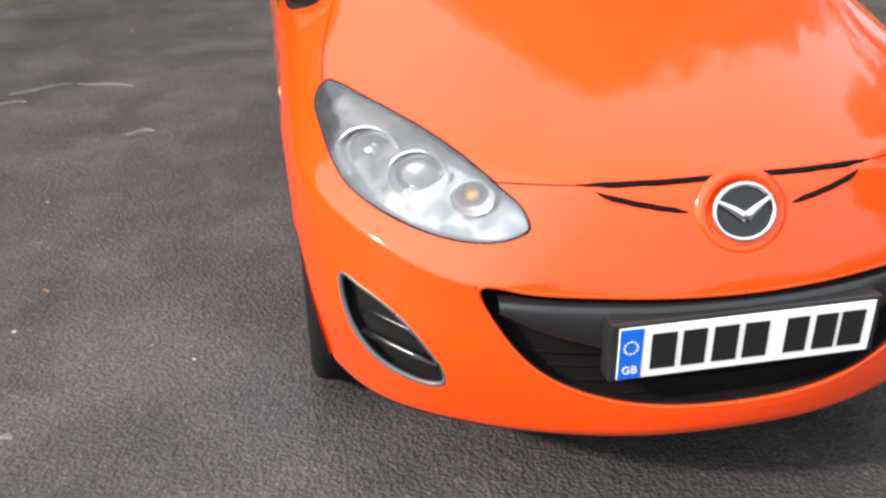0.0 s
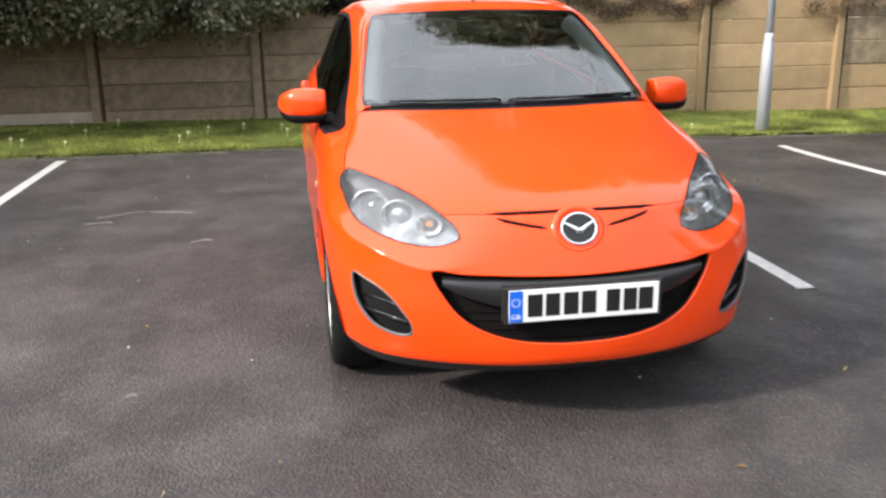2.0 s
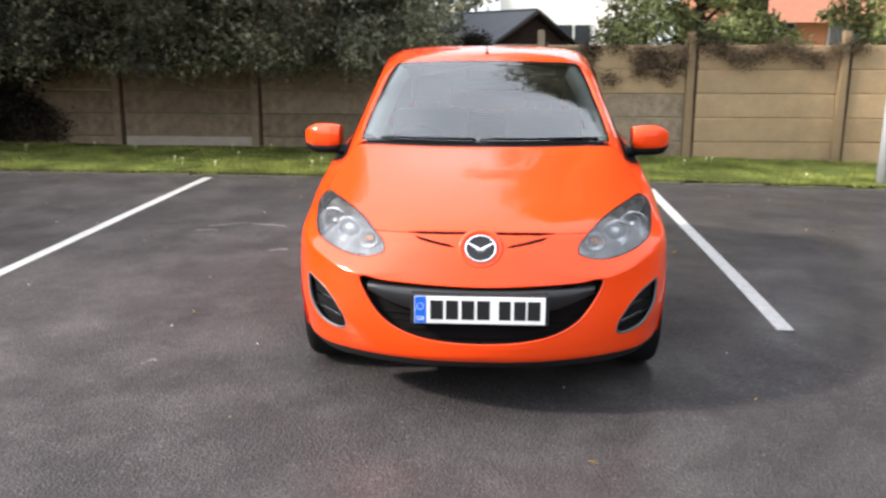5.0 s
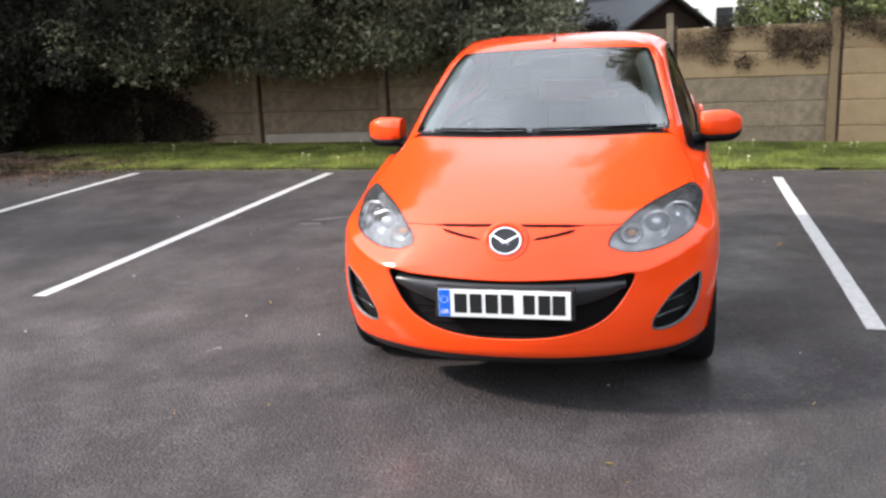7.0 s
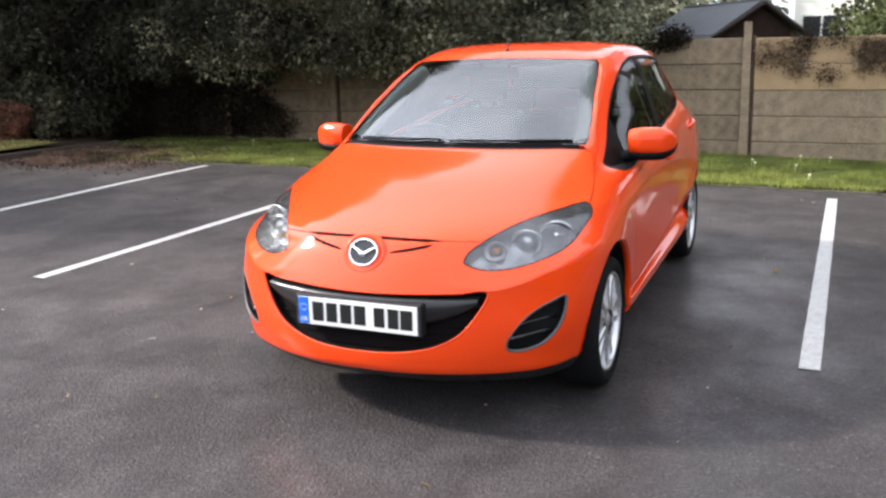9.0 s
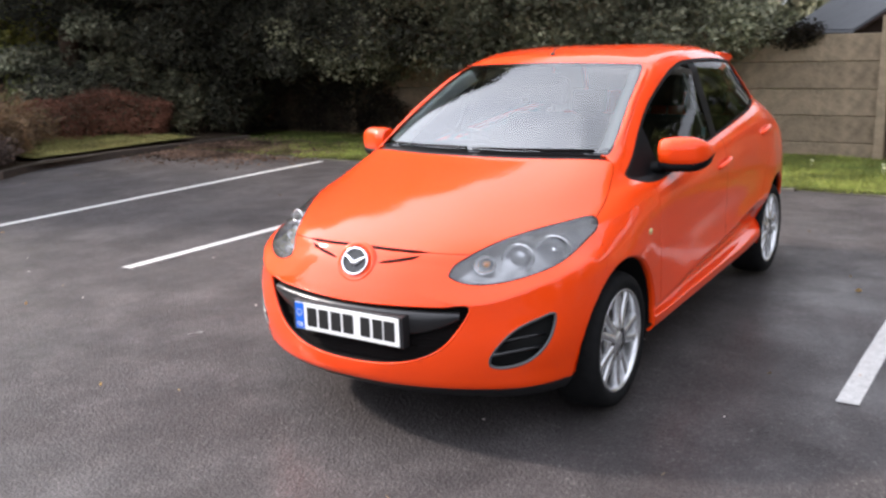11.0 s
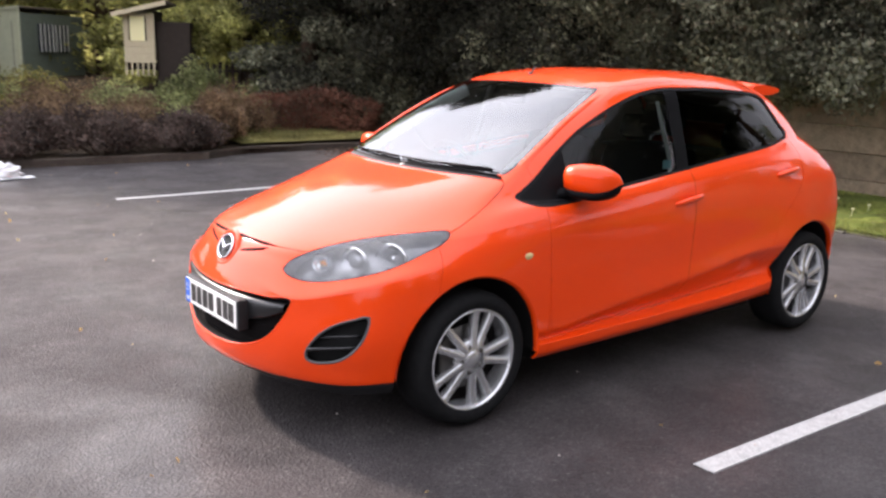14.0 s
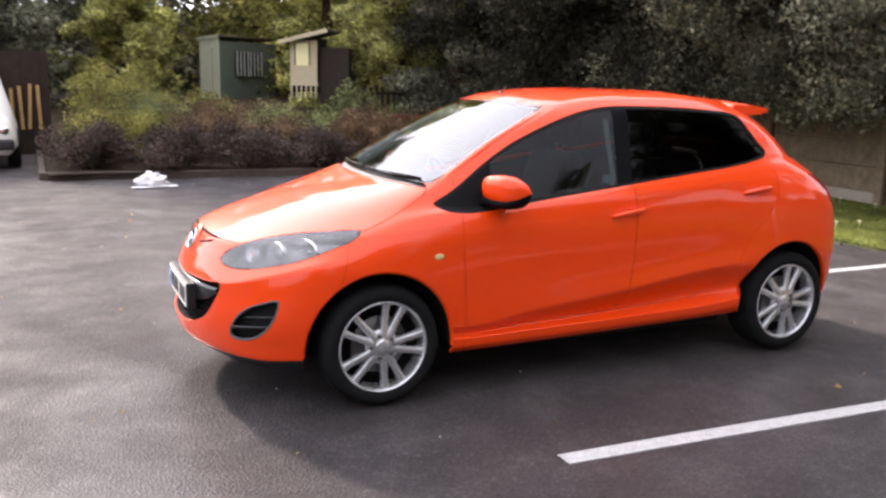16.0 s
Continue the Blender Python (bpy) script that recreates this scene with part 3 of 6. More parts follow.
# the true slope of the skin at every point, for even reflections on cut panels
slope = np.cross(np.gradient(GRID, axis=1), np.gradient(GRID, axis=0))
slope[:, 0, 0] = slope[:, -1, 0] = slope[-1, :, 0] = 0
slope /= np.linalg.norm(slope, axis=2, keepdims=True) + 1e-12
fu, fv = np.clip(skin.p[:, 3] * SPAN_U, 0, nu - 1.001), np.clip(skin.p[:, 4] * SPAN_V, 0, nv - 1.001)
iu, iv = fu.astype(int), fv.astype(int)
wu, wv = (fu - iu)[:, None], (fv - iv)[:, None]
true_normal = (slope[iv, iu] * (1 - wu) + slope[iv, iu + 1] * wu) * (1 - wv) + (slope[iv + 1, iu] * (1 - wu) + slope[iv + 1, iu + 1] * wu) * wv
true_normal /= np.linalg.norm(true_normal, axis=1, keepdims=True) + 1e-12
agree = (true_normal * point_normal).sum(1)
true_normal = np.where(agree[:, None] < 0, -true_normal, true_normal)
true_normal = np.where(np.abs(agree)[:, None] < .7, point_normal, true_normal)
edge_tags = {}
for loop, tag in skin.f:
    for i, j in zip(loop, loop[1:] + loop[:1]):
        edge_tags.setdefault((min(i, j), max(i, j)), set()).add(tag)


def piece(tag, side=1, gap=0.0, flange=0.0, push=0.0, direction=None, wall=False):
    """The bmesh of one panel on one side (or both for side 0). gap: shrink at seams with other panels; flange: edge folded inwards;
    push: moved inwards by so much along its normals or direction; wall: joins the pushed panel to the rim of its opening."""
    loops = [l for l, t in skin.f if t == tag]
    used = sorted({i for l in loops for i in l})
    at = {i: k for k, i in enumerate(used)}
    pos = skin.p[used, :3].copy()
    nrm = point_normal[used]
    count, rim = {}, []
    for l in loops:
        for i, j in zip(l, l[1:] + l[:1]):
            count[(i, j)] = 1
    rim = [(i, j) for i, j in count if (j, i) not in count and not (abs(skin.p[i, 0]) < 1e-6 and abs(skin.p[j, 0]) < 1e-6)]
    if gap:
        move = np.zeros_like(pos)
        for i, j in rim:
            if len(edge_tags[(min(i, j), max(i, j))] & PANELS) > 1:
                d = skin.p[j, :3] - skin.p[i, :3]
                m = np.cross(point_normal[i], d)
                m /= np.linalg.norm(m) + 1e-12
                move[at[i]] += m
                move[at[j]] += m
        move /= np.linalg.norm(move, axis=1, keepdims=True) + 1e-12
        move[np.abs(pos[:, 0]) < 1e-6, 0] = 0
        pos += gap * move
    base = pos.copy()
    if push:
        pos = pos - push * nrm if direction is None else pos + push * np.array(direction, float)
        pos[np.abs(base[:, 0]) < 1e-6, 0] = 0
    verts, polys = [tuple(v) for v in pos], [tuple(at[i] for i in l) for l in loops]
    if flange or wall:
        low, high = {}, {}
        other = base if wall else base - flange * nrm
        for i, j in rim:
            for k in (i, j):
                if k not in low:
                    low[k] = len(verts)
                    verts.append(tuple(other[at[k]]))
                    high[k] = len(verts)
                    verts.append(tuple(pos[at[k]]))
            polys.append((high[j], high[i], low[i], low[j]))
    out = bmesh.new()
    keep = out.verts.layers.float_vector.new("slope")
    known = true_normal[used]
    for s in ((1, -1) if side == 0 else (side,)):
        vs = [out.verts.new((v[0] * s, v[1], v[2])) for v in verts]
        for v, q in zip(vs, known):
            v[keep] = (q[0] * s, q[1], q[2])
        for f in polys:
            try:
                out.faces.new([vs[k] for k in (f if s > 0 else f[::-1])]).smooth = True
            except ValueError:
                pass
    if side == 0:
        bmesh.ops.remove_doubles(out, verts=[v for v in out.verts if abs(v.co.x) < 1e-5], dist=1e-5)
    return out


def seam_strip(side):
    """The dark bottom of the seams between panels."""
    out = bmesh.new()
    for (i, j), tags in edge_tags.items():
        if len(tags & (PANELS - {"gone"})) > 1:
            a, b = skin.p[i, :3], skin.p[j, :3]
            na, nb = point_normal[i], point_normal[j]
            m = np.cross((na + nb) / 2, b - a)
            m /= np.linalg.norm(m) + 1e-12
            q = [a - .006 * na - .007 * m, b - .006 * nb - .007 * m, b - .006 * nb + .007 * m, a - .006 * na + .007 * m]
            out.faces.new([out.verts.new((v[0] * side, v[1], v[2])) for v in q])
    return out


def rim_tube(tag, side, radius, sink=.0):
    """A thin seal along the whole edge of one opening, evened out."""
    loops = [l for l, t in skin.f if t == tag]
    edges = {(i, j) for l in loops for i, j in zip(l, l[1:] + l[:1])}
    follow = {i: j for i, j in edges if (j, i) not in edges and not (abs(skin.p[i, 0]) < 1e-6 and abs(skin.p[j, 0]) < 1e-6)}
    starts = [i for i in follow if i not in set(follow.values())]
    i = starts[0] if starts else next(iter(follow))
    path, seen = [i], {i}
    while i in follow and follow[i] not in seen:
        i = follow[i]
        seen.add(i)
        path.append(i)
    pts = skin.p[path, :3] - sink * point_normal[path]
    ring = not starts
    t = np.r_[0, np.cumsum(np.linalg.norm(np.diff(np.r_[pts, pts[:1]] if ring else pts, axis=0), axis=1))]
    n = max(24, int(t[-1] / .008))
    src = np.r_[pts, pts[:1]] if ring else pts
    q = np.stack([np.interp(np.linspace(0, t[-1], n), t, src[:, k]) for k in range(3)], 1)
    for _ in range(6):
        if ring:
            q[-1] = q[0]
            q[1:-1] = (q[:-2] + 2 * q[1:-1] + q[2:]) / 4
            q[0] = q[-1] = (q[-2] + 2 * q[0] + q[1]) / 4
        else:
            q[1:-1] = (q[:-2] + 2 * q[1:-1] + q[2:]) / 4
    bm = bmesh.new()
    for s_ in ((1, -1) if side == 0 else (side,)):
        tube_bm([(x * s_, y, z) for x, y, z in q], radius, 6, bm)
    return bm


def taut(bm, turns=40):
    """Eases the inner points of a pane into one even curve, its rim held."""
    inner = [v for v in bm.verts if not v.is_boundary]
    for _ in range(turns):
        bmesh.ops.smooth_vert(bm, verts=inner, factor=.5, use_axis_x=True, use_axis_y=True, use_axis_z=True)
    return bm


car = thing("hatchback_car", "bright orange five-door hatchback parked across a bay line on asphalt", "car")
body = part("body_shell", piece("body", 0, .0011, .008), PAINT, car)
part("roof", piece("roof", 0, .0011, .006), PAINT, car)
bonnet = part("bonnet", piece("bonnet", 0, .0030, .010), PAINT, car)
bumper = part("front_bumper", piece("bumper", 0, .0005, .012), PAINT, car)
part("valance", piece("valance", 0, 0, .01), BLACK, bumper, "black plastic lower lip")
part("tailgate", piece("tailgate", 0, .0011, .008), PAINT, car)
part("rear_window", piece("rear_glass", 0), GLASS, car)
part("windscreen_border", piece("screen_frit", 0), GLOSS, car)
part("windscreen", piece("windscreen", 0), SCREEN, car, "sloping windscreen reflecting the sky")
part("cowl", piece("cowl", 0, push=.012, wall=True), BLACK, car, "black plastic scuttle panel")
part("roof_lining", piece("roof", 0, push=.03), GREYTRIM, car)
part("pillar_lining", piece("body", 0, push=.022), GREYTRIM, car)
for s in (1, -1):
    part("wing", piece("wing", s, .0012, .012), PAINT, car)
    fd = part("front_door", piece("front_door", s, .0011, .012), PAINT, car)
    rd = part("rear_door", piece("rear_door", s, .0011, .012), PAINT, car)
    part("door_lining", piece("front_door", s, push=.05), DASH, fd)
    part("door_lining", piece("rear_door", s, push=.05), DASH, rd)
    part("seam", seam_strip(s), GAP, body)
    part("window_seal", piece("window_seal", s, push=.003), SEAL, body)
    part("window_glass", taut(piece("front_glass", s, push=.008)), FRONTGLASS, fd, "lightly tinted window glass")
    part("window_glass", taut(piece("glazing", s, push=.008)), GLASS, rd, "dark tinted window glass")
    part("pillar_trim", piece("pillar_trim", s, push=.005), PILLAR, body)
    part("sail_panel", piece("sail", s, push=.002), PILLAR, fd, "black triangular mirror panel")
    part("tail_light", piece("tail_lamp", s, .0014, .008), REDLENS, car, "dark red tail light")


# openings in the nose
grille = part("grille", piece("grille", 0, push=.045, direction=(0, 1, .05), wall=True), GAP, car, "black grille with a thick horizontal bar")
for s in (1, -1):
    part("fog_recess", piece("fog", s, push=.035, direction=(-.55 * s if s > 0 else -.55, .83, 0), wall=True), LINER, bumper, "black fog light recess")
    part("fog_edge", rim_tube("fog", s, .0065, .005), FOGTRIM, bumper)
    bm = bmesh.new()
    for z, y0 in ((.402, .168), (.446, .192)):
        tube_bm([(s * x, y0 + 1.05 * (x - .60), z + .12 * (x - .6)) for x in (.575, .62, .665, .71)], .0085, 8, bm)
    part("fog_slat", bm, GLOSS, bumper)


def nose_y(x, z):
    """The depth of the skin at a point of the nose."""
    pts = GRID[:75, :70].reshape(-1, 3)
    d = (pts[:, 0] - abs(x)) ** 2 + (pts[:, 2] - z) ** 2
    k = np.argsort(d)[:4]
    w = 1 / (d[k] + 1e-9)
    return float((pts[k, 1] * w).sum() / w.sum())


def sweep_bm(rows, bm=None, smooth=True, close=False):
    """A surface through rows of points."""
    bm = bm or bmesh.new()
    vs = [[bm.verts.new(p) for p in r] for r in rows]
    for a, b in zip(vs, vs[1:]):
        n = len(a)
        for k in range(n if close else n - 1):
            bm.faces.new((a[k], a[(k + 1) % n], b[(k + 1) % n], b[k])).smooth = smooth
    return bm


xs = np.linspace(-.462, .462, 41)
part("grille_edge", rim_tube("grille", 0, .0055, .004), PAINT, bumper)
part("grille_seal", rim_tube("grille", 0, .0050, .014), SEAL, grille)
bar = []
for x in xs:
    y = nose_y(x, .49) + .002
    k = 1 - (abs(x) / .47) ** 3
    top, low = .562 - .004 * k, .562 - .004 * k - .03 - .085 * k
    bar.append([(x, y + .045, top), (x, y + .016, top - .004), (x, y + .006, top - .014), (x, y + .008, low + .008), (x, y + .018, low), (x, y + .05, low)])
part("grille_bar", sweep_bm(bar), SATIN, grille, "satin black cross bar")
bm = bmesh.new()
for z in np.arange(.352, .47, .030):
    half = .47 * math.sqrt(max(0.02, 1 - ((.56 - z) / .235) ** 2.4))
    tube_bm([(x, nose_y(x, z) + .040, z) for x in np.linspace(-half + .02, half - .02, 19)], .0026, 6, bm)
part("grille_mesh", bm, GAP, grille)
holder = box_bm((-.275, -.006, .418), (.275, .04, .545), .006)
part("plate_holder", holder, BLACK, bumper)

plate = part("number_plate", box_bm((-.26, -.010, .425), (.26, -.006, .537), .0015), WHITE, car, "white number plate with a blue band")
part("plate_band", box_bm((-.2585, -.0112, .4265), (-.213, -.0085, .5355), .0008), BLUE, plate)
letters = bpy.data.curves.new("country_letters", "FONT")
letters.body, letters.size, letters.extrude, letters.align_x = "GB", .024, .0006, "CENTER"
text = bpy.data.objects.new("country_letters", letters)
bm = bmesh.new()
bm.from_mesh(text.to_mesh())
bm.transform(Matrix.Translation((-.236, -.0116, .438)) @ Matrix.Rotation(radians(90), 4, "X"))
bpy.data.objects.remove(text)
part("country_letters", bm, WHITE, plate)
bm = bmesh.new()
for k in range(12):
    a = 2 * math.pi * k / 12
    tube_bm([(-.236 + .0135 * math.cos(a), -.0122, .495 + .0135 * math.sin(a)), (-.236 + .0135 * math.cos(a), -.0108, .495 + .0135 * math.sin(a))], .0022, 5, bm)
part("band_stars", bm, WHITE, plate)
for k, (x0, w) in enumerate(((-.196, .05), (-.134, .048), (-.072, .05), (-.010, .05), (.076, .046), (.136, .046), (.190, .05))):
    part("plate_bar", box_bm((x0, -.0116, .4425), (x0 + w, -.0108, .5205), .0005), INK, plate)

# badge: chrome oval ring with two swept bars on a dark disc
by = nose_y(0, .713)
LEAN_BADGE = Matrix.Translation((0, by - .006, .713)) @ Matrix.Rotation(radians(-24), 4, "X")
badge = part("badge", mesh_bm([(0, 0, 0)] + [(.060 * math.cos(a), 0, .052 * math.sin(a)) for a in np.linspace(0, 2 * math.pi, 48, endpoint=False)], [(0, 1 + (k + 1) % 48, 1 + k) for k in range(48)]), GLOSS, car, "oval badge with a chrome ring")
badge.matrix_basis = LEAN_BADGE
ring = [[((.060 + .0052 * math.cos(t)) * math.cos(a), -.004 + .005 * math.sin(t), (.052 + .0052 * math.cos(t)) * math.sin(a)) for t in np.linspace(0, 2 * math.pi, 8, endpoint=False)] for a in np.linspace(0, 2 * math.pi, 49)]
part("badge_ring", sweep_bm(ring, close=True), CHROME, badge)
bm = bmesh.new()
for s in (1, -1):
    tube_bm([(s * .060 * k, -.004, -.012 + .038 * k ** .8) for k in np.linspace(0, .98, 9)], [.0115 - .007 * k for k in np.linspace(0, 1, 9)], 8, bm)
part("badge_wing", bm, CHROME, badge)
collar = [[((.082 + q) * math.cos(a), h, (.074 + q) * math.sin(a)) for q, h in ((.012, .010), (.004, .001), (-.004, -.001), (-.012, .005), (-.018, .012))] for a in np.linspace(0, 2 * math.pi, 49)]
part("badge_collar", sweep_bm(collar), PAINT, badge)
bm = bmesh.new()
for s in (1, -1):
    for zoff, x0, x1, z0, z1, r in ((0, .302, .0, .7595, .766, .0072), (0, .275, .105, .752, .716, .0062)):
        pts = []
        for t in np.linspace(0, 1, 16):
            x = x0 + (x1 - x0) * t
            z = z0 + (z1 - z0) * (t ** .75)
            pts.append((s * x, nose_y(x, z) + .0012, z))
        tube_bm(pts, [r * min(1, .25 + 4 * t) * (1 if x1 == 0 else min(1, .3 + 5 * (1 - t))) for t in np.linspace(0, 1, 16)], 8, bm)
part("nose_slot", bm, GAP, bumper, "thin dark slots beside the badge")


def dish_bm(profile, m=None, sides=32):
    """A turned form about the y axis: profile of (radius, y)."""
    rows = [[(r * math.cos(a), y, r * math.sin(a)) for a in np.linspace(0, 2 * math.pi, sides, endpoint=False)] for r, y in profile]
    out = sweep_bm(rows, close=True)
    bmesh.ops.remove_doubles(out, verts=out.verts[:], dist=1e-6)
    if m:
        out.transform(m)
    bmesh.ops.recalc_face_normals(out, faces=out.faces[:])
    return out


def headlight(s):
    lamp = part("headlight", piece("lamp", s, .001, push=.075, direction=(-.28, .90, -.34), wall=True), LAMPGREY, car, "clear swept-back headlight with chrome reflectors")
    part("lens", piece("lamp", s, .0022), LENS, lamp)
    part("lamp_seal", rim_tube("lamp", s, .0024, .0012), SEAL, lamp)
    bowls = (("main_reflector", (.655, .488, .735), .065, 22), ("dipped_reflector", (.568, .370, .724), .058, 16), ("indicator_reflector", (.476, .274, .707), .040, 12))
    for name, (x, y, z), r, yaw in bowls:
        m = Matrix.Translation((s * x, y, z)) @ Matrix.Rotation(radians(s * yaw), 4, "Z") @ Matrix.Rotation(radians(-4), 4, "X") @ Matrix.Diagonal((1.08, 1, .90, 1))
        q = r / .06
        bowl = part(name, dish_bm([(.0635 * q, -.012), (.063 * q, -.018), (.060 * q, -.020), (.058 * q, -.012), (.050 * q, .012), (.040 * q, .024), (.036 * q, .022), (.034 * q, .026), (.022 * q, .034), (.006, .037), (.0001, .037)], m), REFLECTOR, lamp)
        part("reflector_step", dish_bm([(.044 * q, .016), (.048 * q, .0), (.051 * q, .0), (.053 * q, .012)], m), REFLECTOR, lamp)
        if name == "dipped_reflector":
            part("projector_lens", dish_bm([(.033, .012), (.034, -.004), (.028, -.014), (.016, -.020), (.0001, -.022)], m), PROJECTOR, lamp)
            part("projector_ring", dish_bm([(.036, .012), (.041, -.008), (.044, -.006), (.040, .014)], m), CHROME, lamp)
        elif name == "indicator_reflector":
            part("bulb", dish_bm([(.011, .022), (.013, .008), (.011, -.004), (.0001, -.010)], m), AMBER, lamp, "amber indicator bulb")
        else:
            part("bulb_shield", dish_bm([(.016, .024), (.018, .0), (.013, -.010), (.0001, -.013)], m), CHROME, lamp)


headlight(1)
headlight(-1)


def wheel(x, y, s):
    """One alloy wheel with its tyre; its outer face looks along s times x."""
    m = Matrix.Translation((x, y, .297)) @ Matrix.Rotation(radians(90 * s), 4, "Z")
    w = part("wheel", dish_bm([(.205, .055), (.203, .02), (.212, .004), (.2185, -.006), (.2195, -.012), (.216, -.015), (.209, -.012), (.205, -.002), (.2005, .03), (.197, .15), (.19, .165)], m, 64), ALLOY, car, "silver alloy wheel with five paired spokes")
    part("tyre", dish_bm([(.213, -.004), (.222, -.013), (.235, -.020), (.252, -.022), (.268, -.016), (.279, -.006), (.286, .010), (.2905, .035), (.292, .09), (.2905, .145), (.284, .170), (.26, .19), (.21, .178)], m, 72), TYRE, w)
    bm = bmesh.new()
    for k in range(5):
        for side in (-1, 1):
            rows = []
            for t in np.linspace(0, 1, 7):
                r = .055 + .153 * t
                off = side * (.013 + .034 * t)
                half = .0138 + .0022 * t + .006 * (1 - t) ** 2 + .006 * max(0, t - .8) * 5
                face = -.002 + .004 * math.sin(math.pi * t) - .006 * (1 - t)
                depth = face + .026 + .012 * t
                a = 2 * math.pi * k / 5
                c, sn = math.cos(a), math.sin(a)
                rows.append([(c * r - sn * o, yy, sn * r + c * o) for o, yy in ((off - half, depth), (off - half, face + .005), (off - half + .004, face), (off + half - .004, face), (off + half, face + .005), (off + half, depth))])
            sweep_bm(rows, bm)
    bm.transform(m)
    bmesh.ops.recalc_face_normals(bm, faces=bm.faces[:])
    part("spokes", bm, ALLOY, w)
    hub = part("hub", dish_bm([(.084, .034), (.085, .012), (.079, .004), (.060, .001), (.040, .000), (.034, -.002), (.031, -.006), (.026, -.0075), (.0001, -.008)], m, 40), ALLOY, w)
    for k in range(5):
        a = 2 * math.pi * (k + .5) / 5
        part("wheel_nut", dish_bm([(.0115, .004), (.0115, -.001), (.009, -.002), (.007, -.006), (.0001, -.006)], m @ Matrix.Translation((.056 * math.cos(a), 0, .056 * math.sin(a))), 6), STEEL, w)
    # dark disc added behind the spokes so that the gaps look shaded
    part("spoke_gap_shade", dish_bm([(.0001, .072), (.196, .072), (.198, .078), (.196, .084), (.0001, .084)], m, 40), GAP, w)
    part("brake_disc", dish_bm([(.0001, .055), (.135, .055), (.138, .060), (.135, .065), (.07, .07), (.07, .1), (.0001, .1)], m, 40), STEEL, w)
    part("brake_caliper", box_bm((-.145, .035, -.06), (-.085, .095, .06), .01, None, m), STEEL, w)


for s in (1, -1):
    wheel(s * .803, .795, s)
    wheel(s * .800, 3.288, s)
    for ay, az_, ar in ARCHES:
        angles = np.linspace(radians(-4), radians(184), 40)
        edge_x = [float(np.max(np.where(np.hypot(GRID[:60, :, 1] - (ay + ar * math.cos(a)), GRID[:60, :, 2] - (az_ + ar * math.sin(a))) < .03, GRID[:60, :, 0], .70))) for a in angles]
        lip = [[(s * (ex - i), ay + (ar + o) * math.cos(a), az_ + (ar + o) * math.sin(a)) for i, o in ((.004, .002), (.006, -.006), (.014, -.010), (.030, -.006))] for a, ex in zip(angles, edge_x)]
        part("arch_lip", sweep_bm(lip), PAINT, body)
        liner = [[(s * (ex - i), ay + (ar + o) * math.cos(a), az_ + (ar + o) * math.sin(a)) for i, o in ((.028, -.007), (.06, -.002), (.30, -.002), (.301, -.3))] for a, ex in zip(angles, edge_x)]
        part("arch_liner", sweep_bm(liner), LINER, body)
under = bmesh.new()
box_bm((-.52, .30, .19), (.52, 3.6, .30), .02, under)
box_bm((-.74, 1.18, .20), (.74, 2.86, .28), .02, under)
# low box added to keep the sun out from under the bumper
box_bm((-.44, .27, .15), (.44, .50, .30), .02, under)
part("underbody", under, LINER, car)


def mirror_rows(s, grow, up, down):
    """Sections of a mirror shell from its inner end outwards, between heights up and down of its middle."""
    rows = []
    for t in np.linspace(0, 1, 17):
        x = .772 + .212 * t
        sq = math.sqrt(max(1e-4, 1 - max(0, (t - .45) / .55) ** 3.4)) * (1 if t > .25 else .88 + .48 * t)
        rear, front = 1.430 + .030 * t * t, 1.430 + .02 * t - .140 * grow * sq * (1 - .30 * t)
        slope = math.sqrt(max(1e-4, 1 - max(0, (t - .15) / .85) ** 2.3))
        top, low = 1.012 + (up * min(sq, slope + .12) if up > 0 else up * sq), 1.012 + down * sq
        mid, h = (top + low) / 2, (top - low) / 2
        row = []
        for a in np.linspace(0, 2 * math.pi, 24, endpoint=False):
            cy, sz = math.cos(a), math.sin(a)
            yy = rear + (front - rear) * (.5 - .5 * (abs(cy) ** .62) * math.copysign(1, cy))
            row.append((s * x, yy, mid + h * math.copysign(abs(sz) ** .78, sz)))
        rows.append(row)
    bm = sweep_bm(rows, close=True)
    bm.faces.new([v for v in bm.verts[:24]])
    bm.faces.new([v for v in bm.verts[-24:]][::-1])
    bmesh.ops.recalc_face_normals(bm, faces=bm.faces[:])
    return bm


def mirror(s):
    cap = part("door_mirror", mirror_rows(s, 1, .076, -.056), PAINT, car, "orange door mirror on a black foot")
    part("mirror_tray", mirror_rows(s, .95, -.030, -.080), PILLAR, cap)
    rows = []
    for t in np.linspace(0, 1, 9):
        x, y = .722 + .13 * t, 1.345 + .030 * t ** .8
        z = .938 + .022 * t + .006 * math.sin(math.pi * t)
        hw, hh = .048 - .002 * t, .032 - .006 * t
        rows.append([(s * x, y + hw * math.cos(a), z + hh * math.sin(a)) for a in np.linspace(0, 2 * math.pi, 14, endpoint=False)])
    bm = sweep_bm(rows, close=True)
    bm.faces.new(bm.verts[-14:])
    bmesh.ops.recalc_face_normals(bm, faces=bm.faces[:])
    part("mirror_foot", bm, PILLAR, cap)
    part("mirror_glass", mesh_bm([(s * .79, 1.444, .965), (s * .94, 1.462, .975), (s * .94, 1.462, 1.050), (s * .79, 1.444, 1.070)], [(0, 1, 2, 3)]), CHROME, cap)


mirror(1)
mirror(-1)


